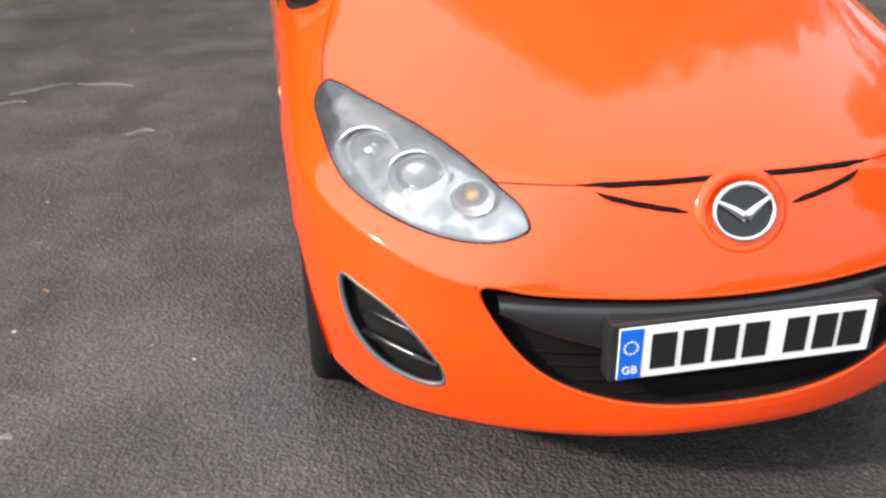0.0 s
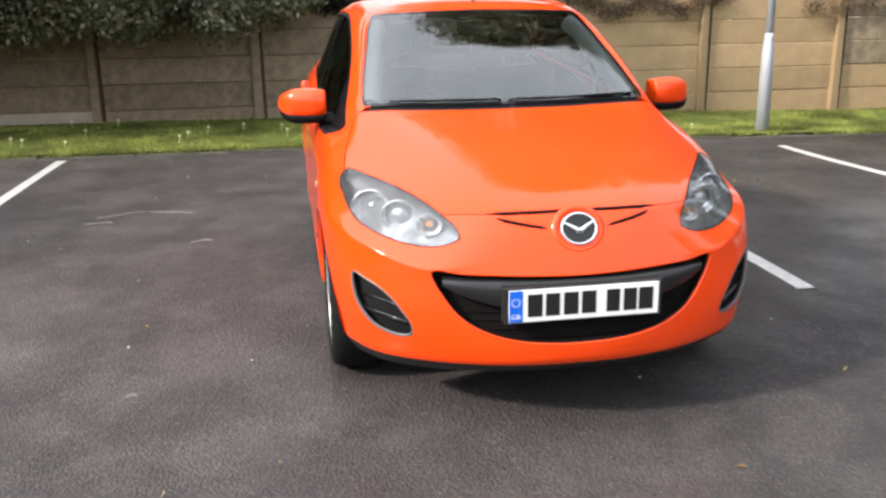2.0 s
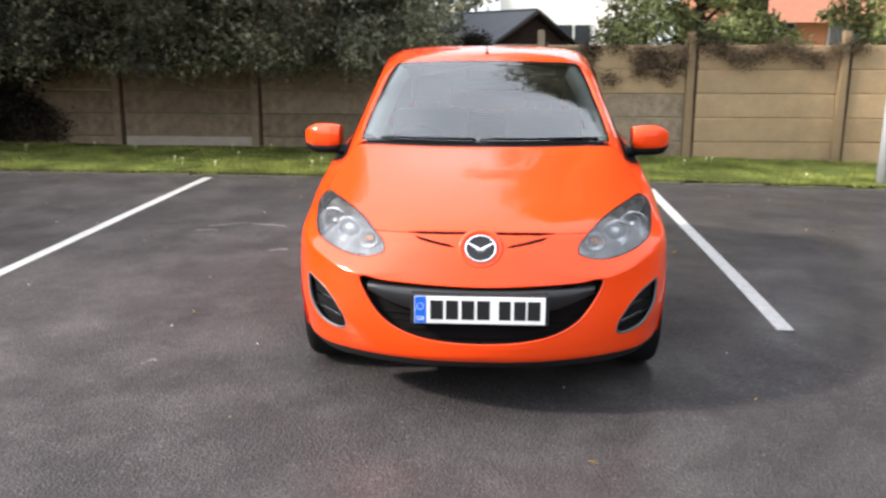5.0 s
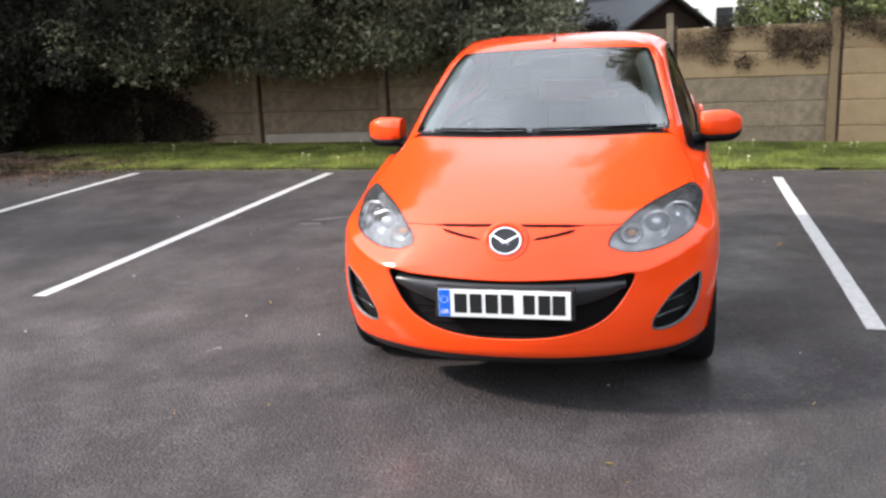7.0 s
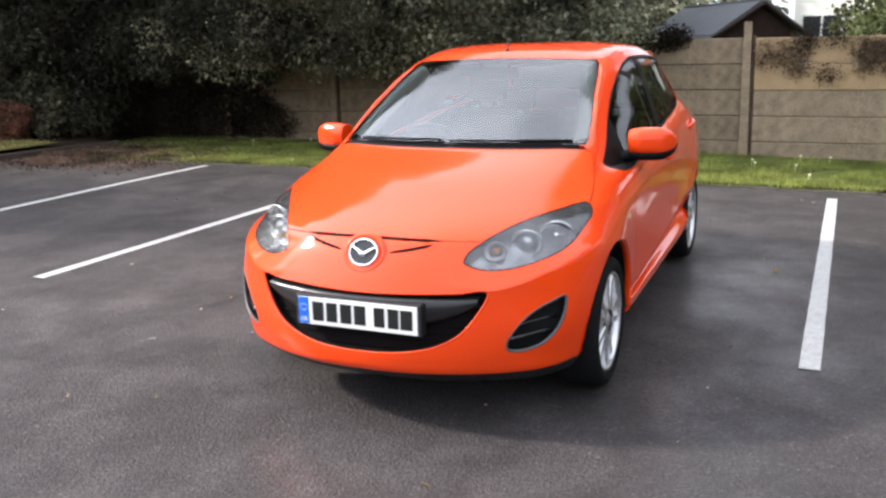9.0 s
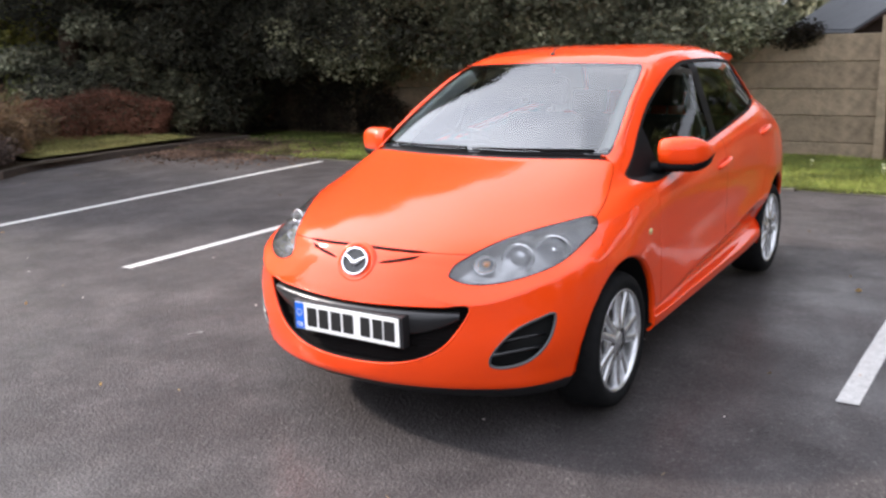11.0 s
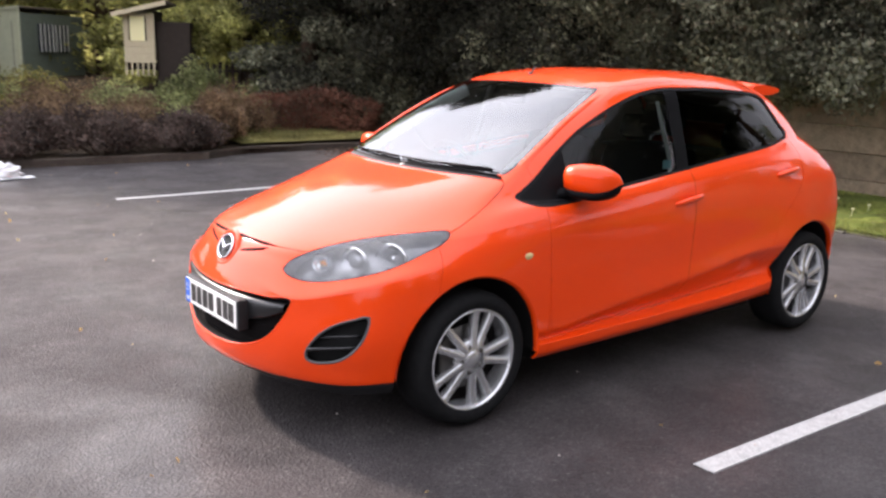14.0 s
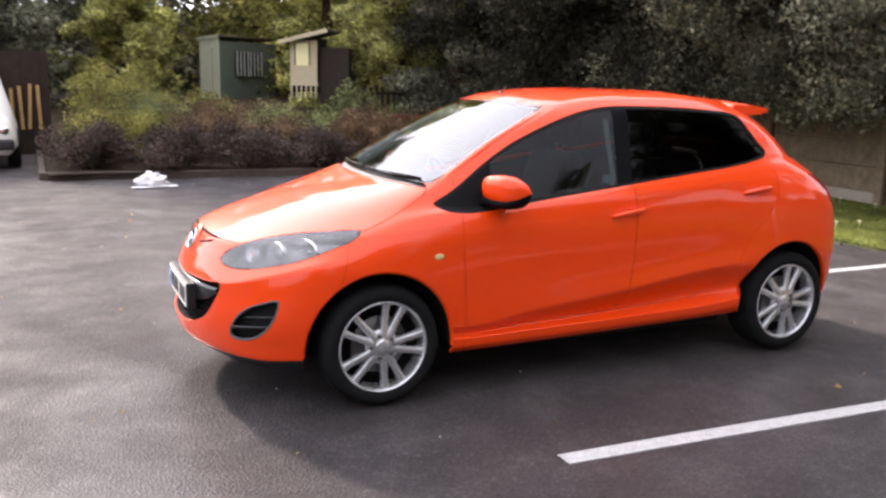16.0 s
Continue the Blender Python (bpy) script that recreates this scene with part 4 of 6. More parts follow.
def at_uv(u, v, s=1, out=0.0):
    """A place on the skin by station and curve, lifted by so much."""
    i, j = min(int(round(v * SPAN_V)), nv - 2), min(int(round(u * SPAN_U)), nu - 2)
    p = GRID[i, j]
    n = np.cross(GRID[i, j + 1] - p, GRID[i + 1, j] - p)
    n /= np.linalg.norm(n) + 1e-12
    q = p + out * n * (1 if n[2] > 0 or n[0] > 0 else -1)
    return (float(q[0] * s), float(q[1]), float(q[2]))


def screen_at(x, h, lift):
    """A place on the lower windscreen: x across, h up the glass (0 to 1)."""
    i = int(round((10.13 + 1.8 * h) * SPAN_V))
    row = GRID[i]
    half = row[:60]
    k = int(np.argmin(np.abs(half[:, 0] - abs(x))))
    p = half[k]
    return (x, float(p[1]) - lift * .55, float(p[2]) + lift * .83)


def wiper(x0, x1, pivot):
    arm = part("wiper", tube_bm([screen_at(pivot, .0, .004), screen_at(pivot * .7 + x1 * .3, .004, .010), screen_at((x0 + x1) / 2, .010, .012)], [.007, .005, .004], 8), SEAL, car, "black windscreen wiper")
    blade = bmesh.new()
    tube_bm([screen_at(x, .004 + .014 * (x - x0) / (x1 - x0), .006) for x in np.linspace(x0, x1, 12)], .0035, 6, blade)
    tube_bm([screen_at(x, .006 + .014 * (x - x0) / (x1 - x0), .011) for x in np.linspace(x0 + .04 * np.sign(x1 - x0), x1 - .04 * np.sign(x1 - x0), 10)], .0035, 6, blade)
    part("wiper_blade", blade, SEAL, arm)


wiper(-.02, .56, .56)
wiper(-.52, -.05, -.05)

# roof aerial, spoiler, side repeaters, handles
part("aerial", tube_bm([(0, 1.80, 1.442), (0, 1.81, 1.452), (0, 1.815, 1.458), (0, 1.84, 1.488)], [.013, .012, .005, .004], 10), BLACK, car)
rows = []
for x in np.linspace(-.52, .52, 31):
    k = (abs(x) / .52)
    front, rear = 3.02 + .02 * k, 3.335 - .03 * k ** 2
    zf, zr = 1.437 - .028 * k ** 2, 1.418 - .026 * k ** 2
    rows.append([(x, front, zf - .02), (x, front + .02, zf + .002), (x, (front + rear) / 2, (zf + zr) / 2 + .010), (x, rear - .02, zr + .003), (x, rear, zr - .004), (x, rear - .003, zr - .022), (x, rear - .06, zr - .036), (x, front + .04, zf - .06)])
bm = sweep_bm(rows, close=True)
bm.faces.new(bm.verts[:8][::-1])
bm.faces.new(bm.verts[-8:])
bmesh.ops.recalc_face_normals(bm, faces=bm.faces[:])
part("roof_spoiler", bm, PAINT, car)
for s in (1, -1):
    part("side_repeater", dish_bm([(.021, .004), (.020, -.003), (.014, -.007), (.0001, -.008)], Matrix.Translation((s * .8335, 1.06, .713)) @ Matrix.Rotation(radians(90 * s), 4, "Z") @ Matrix.Diagonal((1.25, 1, .8, 1)), 24), mat("pale amber lens", (.62, .48, .22), .2) if s > 0 else bpy.data.materials["pale amber lens"], car, "pale amber side repeater")
    for y0, z0, x0 in ((2.118, .872, .838), (2.985, .957, .822)):
        tilt = radians(7)
        cup = dish_bm([(.052, -.001), (.046, .004), (.03, .016), (.0001, .02)], Matrix.Translation((s * x0, y0 - .01, z0 - .010)) @ Matrix.Rotation(radians(90 * s), 4, "Z") @ Matrix.Diagonal((1.15, 1, .62, 1)), 32)
        h = part("door_handle", tube_bm([(s * (x0 - .005), y0 - .10, z0 - .018), (s * (x0 + .012), y0 - .082, z0 - .010), (s * (x0 + .019), y0 - .03, z0), (s * (x0 + .019), y0 + .04, z0 + .009), (s * (x0 + .012), y0 + .085, z0 + .014), (s * (x0 - .005), y0 + .10, z0 + .016)], [.009, .012, .0135, .0135, .012, .009], 10), PAINT, car)
        part("handle_cup", cup, PAINT, h)

# cabin
for s in (1, -1):
    trim, rail = [], []
    for v in np.linspace(10.22, 11.84, 13):
        u = float(np.interp(v, (10.2, 10.55, 11.1, 11.6, 11.84), (3.82, 3.83, 3.73, 3.54, 3.41)))
        trim.append([at_uv(u + .2, v, s, -.016), at_uv(u - .2, v, s, -.014), at_uv(u - .55, v, s, -.03), at_uv(u - .6, v, s, -.08)])
        post = float(np.interp(v, (10.17, 10.5, 11.1, 11.6, 11.9), (3.92, 3.93, 3.84, 3.66, 3.54)))
        k = math.sqrt(max(0, math.sin(math.pi * (v - 10.22) / 1.62)))
        rail.append([at_uv(post - .03, v, s, -.003), at_uv(post + .02, v, s, -.002 + .009 * k), at_uv(post + .16, v, s, -.002 + .013 * k), at_uv(post + .36, v, s, -.002 + .011 * k), at_uv(post + .55, v, s, -.004)])
    part("pillar_moulding", sweep_bm(rail), PAINT, body)
    part("pillar_cover", sweep_bm(trim), PALETRIM, car, "pale grey inner pillar cover")
bm = bmesh.new()
sweep_bm([[(x * .78, 1.04, .985), (x * .86, 1.20, 1.005 + .02 * math.cos(x * 2)), (x * .95, 1.42, 1.005 + .03 * math.exp(-((x + .37) / .2) ** 2)), (x, 1.52, .93), (x, 1.50, .75), (x, 1.4, .55)] for x in np.linspace(-.68, .68, 29)], bm)
part("dashboard", bm, DASH, car)
wheel_m = Matrix.Translation((-.37, 1.62, .90)) @ Matrix.Rotation(radians(-65), 4, "X")
bm = sweep_bm([[((.185 + .015 * math.cos(t)) * math.cos(a), (.185 + .015 * math.cos(t)) * math.sin(a), .015 * math.sin(t)) for t in np.linspace(0, 2 * math.pi, 8, endpoint=False)] for a in np.linspace(0, 2 * math.pi, 41)], close=True)
bm.transform(wheel_m)
sw = part("steering_wheel", bm, DASH, car)
bm = bmesh.new()
for a in (0, 180, 270):
    c, q = math.cos(radians(a)), math.sin(radians(a))
    tube_bm([(.05 * c, .05 * q, -.02), (.18 * c, .18 * q, 0)], .014, 8, bm)
box_bm((-.07, -.055, -.045), (.07, .055, -.005), .02, bm)
bm.transform(wheel_m)
part("wheel_centre", bm, DASH, sw)


def seat(x, y, w, back=.62):
    st = part("seat", box_bm((x - w / 2, y - .25, .38), (x + w / 2, y + .25, .56), .06), CLOTH, car)
    m = Matrix.Translation((x, y + .26, .50)) @ Matrix.Rotation(radians(-18), 4, "X")
    part("backrest", box_bm((-w / 2, -.07, 0), (w / 2, .07, back), .06, None, m), CLOTH, st)
    for hx in ((0,) if w < .6 else (-.4, .4)):
        head = part("headrest", box_bm((hx - .13, -.05, back + .05), (hx + .13, .05, back + .22), .045, None, m), CLOTH, st)
        for k in (-.05, .05):
            bm = tube_bm([(hx + k, 0, back - .02), (hx + k, 0, back + .08)], .006, 6)
            bm.transform(m)
            part("headrest_post", bm, CHROME, st)


seat(-.36, 1.98, .50)
seat(.36, 1.98, .50)
seat(0, 2.72, 1.20, .50)
part("cabin_floor", box_bm((-.72, 1.2, .28), (.72, 3.4, .36), .01), DASH, car)
part("bulkhead", mesh_bm([(-.7, 1.18, .3), (.7, 1.18, .3), (.62, 1.10, 1.0), (-.62, 1.10, 1.0)], [(0, 1, 2, 3)]), DASH, car)
part("parcel_shelf", box_bm((-.58, 3.02, .98), (.58, 3.42, 1.0), .008), DASH, car)
part("rear_view_mirror", box_bm((-.11, 1.66, 1.30), (.11, 1.69, 1.365), .012), BLACK, car)
for s in (1, -1):
    # the -x belt takes a dark colour to hide the sun on it
    part("seat_belt", sweep_bm([[(s * .612, 2.085 + q, 1.335), (s * .665, 2.08 + q, 1.20), (s * .735, 2.07 + q, 1.04), (s * .74, 2.06 + q, .98), (s * .70, 2.0 + q, .70)] for q in (0, .030)]), GREYTRIM if s > 0 else CLOTH, car, "pale grey seat belt" if s > 0 else "seat belt darkened to hide sunlight")
part("window_card", box_bm((.742, 2.015, 1.018), (.745, 2.075, 1.060), .001), TICKET, car, "small pale blue card inside the window")

# ---- the car park ----
def asphalt_mat():
    m = mat("asphalt", (.060, .058, .058), .5, 0, .08)
    n, l = m.node_tree.nodes, m.node_tree.links
    p = n["Principled BSDF"]
    tc = n.new("ShaderNodeTexCoord")

    def noise_tex(scale, detail=5, rough=.6):
        t = n.new("ShaderNodeTexNoise")
        t.inputs["Scale"].default_value, t.inputs["Detail"].default_value, t.inputs["Roughness"].default_value = scale, detail, rough
        l.new(tc.outputs["Object"], t.inputs["Vector"])
        return t

    def ramp(src, lo, hi, a, b):
        r = n.new("ShaderNodeMapRange")
        for key, v in zip(("From Min", "From Max", "To Min", "To Max"), (lo, hi, a, b)):
            r.inputs[key].default_value = v
        l.new(src, r.inputs["Value"])
        return r.outputs[0]

    def mix(fac, a, b):
        x = n.new("ShaderNodeMix")
        x.data_type = "RGBA"
        l.new(fac, x.inputs["Factor"])
        for key, v in (("A", a), ("B", b)):
            if isinstance(v, tuple):
                x.inputs[key].default_value = (*v, 1)
            else:
                l.new(v, x.inputs[key])
        return x.outputs["Result"]

    big, mid, fine = noise_tex(.35, 4), noise_tex(2.6, 6, .65), noise_tex(38, 3)
    grit = n.new("ShaderNodeTexVoronoi")
    grit.inputs["Scale"].default_value = 95
    l.new(tc.outputs["Object"], grit.inputs["Vector"])
    c = mix(ramp(big.outputs["Fac"], .38, .62, 0, 1), (.048, .043, .043), (.067, .060, .058))
    c = mix(ramp(mid.outputs["Fac"], .45, .70, 0, .55), c, (.031, .028, .029))
    c = mix(ramp(fine.outputs["Fac"], .55, .75, 0, .5), c, (.111, .103, .099))
    c = mix(ramp(grit.outputs["Color"], .84, 1.0, 0, .6), c, (.15, .14, .13))
    # each stone of the aggregate has a tone of its own
    tone = n.new("ShaderNodeTexVoronoi")
    tone.inputs["Scale"].default_value = 150
    l.new(tc.outputs["Object"], tone.inputs["Vector"])
    h = n.new("ShaderNodeHueSaturation")
    # shade painted in: lighter towards the planted bed, darker opposite, ragged border and blotches
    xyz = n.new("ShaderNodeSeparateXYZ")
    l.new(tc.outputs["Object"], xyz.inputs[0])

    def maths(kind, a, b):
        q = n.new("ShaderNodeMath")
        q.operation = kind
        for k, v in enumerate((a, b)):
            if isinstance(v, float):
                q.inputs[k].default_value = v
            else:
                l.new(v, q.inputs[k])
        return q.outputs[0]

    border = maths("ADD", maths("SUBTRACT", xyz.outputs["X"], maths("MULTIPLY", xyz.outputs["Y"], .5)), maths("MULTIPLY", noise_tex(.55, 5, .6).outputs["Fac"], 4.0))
    # tone falls from 1.26 to .74 towards the car's shadow side
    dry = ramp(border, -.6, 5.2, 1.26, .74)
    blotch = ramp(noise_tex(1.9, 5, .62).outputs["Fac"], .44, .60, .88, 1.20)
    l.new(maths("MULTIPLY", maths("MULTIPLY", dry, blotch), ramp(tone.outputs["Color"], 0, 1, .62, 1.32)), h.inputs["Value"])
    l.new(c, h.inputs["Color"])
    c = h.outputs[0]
    l.new(c, p.inputs["Base Color"])
    damp = noise_tex(1.1, 6, .62)
    both = n.new("ShaderNodeMath")
    both.operation = "MINIMUM"
    l.new(ramp(mid.outputs["Fac"], .40, .66, .85, .56), both.inputs[0])
    l.new(ramp(damp.outputs["Fac"], .44, .64, .85, .50), both.inputs[1])
    wet = both.outputs[0]
    l.new(wet, p.inputs["Roughness"])
    # a thin film of water lies in patches
    film, ripple = n.new("ShaderNodeMath"), n.new("ShaderNodeBump")
    film.operation = "MULTIPLY"
    l.new(ramp(damp.outputs["Fac"], .42, .60, .14, .75), film.inputs[0])
    l.new(ramp(big.outputs["Fac"], .30, .60, .5, 1), film.inputs[1])
    l.new(film.outputs[0], p.inputs["Coat Weight"])
    p.inputs["Coat Roughness"].default_value, p.inputs["Coat IOR"].default_value = .27, 1.33
    ripple.inputs["Distance"].default_value, ripple.inputs["Strength"].default_value = .0016, .45
    l.new(grit.outputs["Distance"], ripple.inputs["Height"])
    l.new(ripple.outputs[0], p.inputs["Coat Normal"])
    b1, b2 = n.new("ShaderNodeBump"), n.new("ShaderNodeBump")
    b1.inputs["Distance"].default_value, b2.inputs["Distance"].default_value = .006, .005
    b1.inputs["Strength"].default_value, b2.inputs["Strength"].default_value = .85, .5
    l.new(grit.outputs["Distance"], b1.inputs["Height"])
    l.new(fine.outputs["Fac"], b2.inputs["Height"])
    l.new(b1.outputs[0], b2.inputs["Normal"])
    l.new(b2.outputs[0], p.inputs["Normal"])
    return m


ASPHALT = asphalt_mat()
gx = np.unique(np.r_[np.linspace(-150, -14, 9), np.linspace(-13, 13, 53), np.linspace(14, 150, 9)])
gy = np.unique(np.r_[np.linspace(-150, -8, 9), np.linspace(-7, 13, 41), np.linspace(14, 150, 9)])
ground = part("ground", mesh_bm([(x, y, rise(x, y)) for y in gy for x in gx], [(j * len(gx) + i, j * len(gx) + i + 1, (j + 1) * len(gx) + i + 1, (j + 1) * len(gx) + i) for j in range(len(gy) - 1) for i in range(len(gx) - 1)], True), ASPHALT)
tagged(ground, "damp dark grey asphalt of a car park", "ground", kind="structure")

ROADPAINT = mat("worn road paint", (.612, .603, .578), .6, 0, .3, vary=((25, .55, (.357, .348, .332)), (160, .6, (.170, .162, .162))), bump=((200, .001),))
for xa, ya, xb, yb in ((-5.74, 1.42, -5.60, 6.28), (-3.25, 1.40, -3.12, 6.28), (-.76, 1.36, -.70, 6.05), (1.632, 1.275, 1.725, 6.18), (4.05, 1.2, 4.20, 5.98), (6.5, 1.1, 6.7, 5.9)):
    rows = []
    for t in np.linspace(0, 1, 25):
        x, y = xa + (xb - xa) * t, ya + (yb - ya) * t
        w = .046 + .003 * noise.noise((x, y * 9, 0))
        rows.append([(x - w, y, rise(x, y) - .002), (x - w, y, rise(x, y) + .0045), (x + w, y, rise(x, y) + .0045), (x + w, y, rise(x, y) - .002)])
    bm = sweep_bm(rows, smooth=False)
    tagged(part("bay_line", bm, ROADPAINT), "worn white painted parking bay line", "bay line", "bay lines", "structure")

# pale scuffs and spots of old paint on the asphalt
SCUFF = mat("pale scuffed paint", (.24, .23, .22), .7, 0, .2, vary=((30, .8, (.10, .095, .09)), (140, .8, (.06, .056, .057))))
SCUFFS = ((-2.38, 3.62, -2.19, 3.59, .010), (-2.32, 3.78, -2.01, 3.90, .012), (-1.98, 3.91, -1.66, 3.77, .010), (-1.60, 2.96, -1.47, 2.98, .020), (-1.64, .60, -1.58, .63, .012))
for xa, ya, xb, yb, w in SCUFFS:
    rows = []
    for t in np.linspace(0, 1, 13):
        x, y = xa + (xb - xa) * t, ya + (yb - ya) * t + .02 * math.sin(5 * t + xa)
        h = w * (.35 + .65 * math.sin(math.pi * min(1, max(0, .08 + .84 * t)))) * (1 + .4 * noise.noise((x * 14, y * 9, 1)))
        z = rise(x, y)
        rows.append([(x, y - h, z - .001), (x, y - h * .7, z + .0035), (x, y + h * .7, z + .0035), (x, y + h, z - .001)])
    tagged(part("paint_scuff", sweep_bm(rows, smooth=False), SCUFF), "faint pale scuff mark on the asphalt", "scuff mark", "scuff marks", "structure")

# verge, with its edging
kerb_line = lambda x: KERB_Y - .18 * min(1, max(0, (3 - x) / 5))

SOIL = mat("verge soil", (.109, .141, .032), .95, 0, .1, vary=((3, .6, (.132, .109, .043)), (30, .5, (.066, .092, .022))), bump=((40, .02),))
vx, vy = np.linspace(-14, 24, 77), np.array([KERB_Y, KERB_Y + .08, 7.2, 7.9, 8.6, 9.2, 11, 14, 20, 40])
lift = lambda x, y: rise(x, y) + .040 - .02 * min(1, max(0, (y - KERB_Y) / 2.4)) + .012 * noise.noise((x * .9, y * 1.3, 2))
tagged(part("verge", mesh_bm([(x, y + (kerb_line(x) - KERB_Y if y < 7 else 0), lift(x, y)) for y in vy for x in vx], [(j * 77 + i, j * 77 + i + 1, (j + 1) * 77 + i + 1, (j + 1) * 77 + i) for j in range(len(vy) - 1) for i in range(76)], True), SOIL), "grass verge between asphalt and concrete fence", "verge", kind="structure")
EDGING = mat("concrete edging", (.105, .095, .075), .85, 0, .2, vary=((14, .6, (.06, .056, .045)), (60, .4, (.15, .14, .12))), bump=((80, .003),), rand=.12)
edging = thing("verge_edging", "low worn concrete edging along the grass verge", "kerb", kind="structure")
stone = box_bm((-.455, -.03, -.06), (.455, .03, .020), .008)
me = bpy.data.meshes.new("edging_stone")
stone.to_mesh(me)
stone.free()
me.materials.append(EDGING)
for k in range(36):
    x = -8.4 + .915 * k
    ob = new("edging_stone", me)
    ob.parent = edging
    ob.matrix_basis = pose(x, kerb_line(x) - .02 + .006 * math.sin(k * 2.1), rise(x, KERB_Y) + .004 * math.sin(k * 1.7), 0, .4 * math.sin(k), .5 * math.sin(k * 3.1))

rng = np.random.default_rng(5)
GRASS = leaf_mat("grass blades", (.145, .182, .040), (.262, .275, .072), .6, .4)
n = 120000
px = rng.uniform(-8.6, 14, n)
near = np.array([kerb_line(a) for a in px])
py = near - .055 + (FENCE_Y - near) * rng.random(n) ** 1.2
keep = (np.sin(px * 2.3 + py) + np.sin(px * 5.1 - py * 3) > -1.55) & (rng.random(n) < np.clip((px + 7.9) / 1.5, .03, 1))
px, py = px[keep], py[keep]
pz = np.array([lift(a, b) - .004 - (.015 if b < kerb_line(a) else 0) for a, b in zip(px, py)])
hgt = rng.uniform(.02, .055, len(px)) * (1 + .5 * np.sin(px * 1.7) * np.sin(py * 2.9))
tip = np.stack([px + rng.normal(0, .022, len(px)), py + rng.normal(0, .022, len(px)), pz + hgt], 1)
ang = rng.uniform(0, math.pi, len(px))
off = np.stack([np.cos(ang), np.sin(ang), 0 * ang], 1) * .0035
root = np.stack([px, py, pz], 1)
v = np.stack([root - off, root + off, tip], 1).reshape(-1, 3)
me = bpy.data.meshes.new("grass")
me.from_pydata([], [], [])
me.vertices.add(len(v))
me.vertices.foreach_set("co", v.astype(np.float32).ravel())
me.loops.add(len(v))
me.loops.foreach_set("vertex_index", np.arange(len(v), dtype=np.int32))
me.polygons.add(len(v) // 3)
me.polygons.foreach_set("loop_start", np.arange(0, len(v), 3, dtype=np.int32))
me.update(calc_edges=True)
me.materials.append(GRASS)
tagged(new("grass", me), "short rough green grass on the verge", "grass", kind="stuff")
PETAL = mat("pale petals", (.72, .70, .42), .6)
bm = bmesh.new()
for k in range(26):
    x, y = rng.uniform(-6.5, 4.5), rng.uniform(6.75, 8.7)
    z = lift(x, y)
    tube_bm([(x, y, z), (x + .01, y, z + .07)], .003, 5, bm)
    tube_bm([(x + .01, y, z + .07), (x + .01, y, z + .082), (x + .01, y, z + .088)], [.010, .021, .008], 7, bm)
tagged(part("flowers", bm, PETAL), "small pale yellow flowers in the grass", "flowers", kind="stuff")

# fence of concrete posts and boards
CONC = mat("tan concrete", (.40, .278, .150), .85, 0, .2, vary=((.9, .7, (.31, .208, .112)), (3.5, .4, (.21, .142, .082)), (9, .35, (.32, .235, .140)), (40, .35, (.45, .335, .205))), bump=((45, .006), (220, .002)), rand=.10)
# algae stain plus the shade under the trees, painted into one colour
STAIN_SHADE = mat("concrete stained and darkened for shade", (.245, .188, .127), .9, 0, .15, vary=((1.1, .7, (.132, .103, .073)), (5, .5, (.352, .270, .182)), (9, .5, (.105, .086, .057)), (40, .3, (.374, .297, .209))), bump=((45, .006), (220, .002)), rand=.15)
NEWER = mat("newer pale concrete", (.42, .37, .30), .85, 0, .2, vary=((4, .6, (.30, .26, .21)), (40, .3, (.48, .43, .36))), bump=((60, .004),))
fence = thing("concrete_fence", "tan precast concrete fence with slotted posts", "fence", kind="structure")
SPACING, FIRST = 1.983, 4.700
POSTCONC = mat("browned concrete", (.27, .190, .108), .9, 0, .15, vary=((2, .6, (.21, .148, .086)), (30, .4, (.33, .238, .140))), bump=((45, .006),), rand=.1)
# dark strip added for the shadow line beside each post
POST_SHADE = mat("dark strip for post shadow", (.055, .038, .026), .95, 0, .1, vary=((6, .6, (.11, .078, .052)),))
bm = bmesh.new()
box_bm((-.06, -.085, -.35), (.06, .055, 1.66), .012, bm)
for v in bm.verts:
    if v.co.z > 1.62:
        v.co.x *= .75
        v.co.y *= .75
post_me = bpy.data.meshes.new("fence_post")
bm.to_mesh(post_me)
bm.free()
post_me.materials.append(POSTCONC)
stain_shade_post = post_me.copy()
stain_shade_post.materials[0] = STAIN_SHADE
bm = box_bm((.058, -.044, -.30), (.096, .0, 1.50), .004)
strip_me = bpy.data.meshes.new("post_shade_strip")
bm.to_mesh(strip_me)
bm.free()
strip_me.materials.append(POST_SHADE)
boards = []
for kind in range(9):
    bm = bmesh.new()
    rows = []
    for i in range(25):
        x = -.94 + 1.88 * i / 24
        e = [(.0, -.014), (.010, -.027), (.155, -.028), (.307, -.027), (.3172, -.014), (.3172, .02), (.0, .02)]
        rows.append([(x, yy + .003 * noise.noise((x * 3, z * 6, kind * 7.0)), z + .0025 * noise.noise((x * 5, kind, z))) for z, yy in e])
    sweep_bm(rows, bm, False, True)
    bmesh.ops.recalc_face_normals(bm, faces=bm.faces[:])
    b_me = bpy.data.meshes.new("fence_board")
    bm.to_mesh(b_me)
    bm.free()
    b_me.materials.append(CONC if kind < 4 else STAIN_SHADE if kind < 8 else NEWER)
    boards.append(b_me)
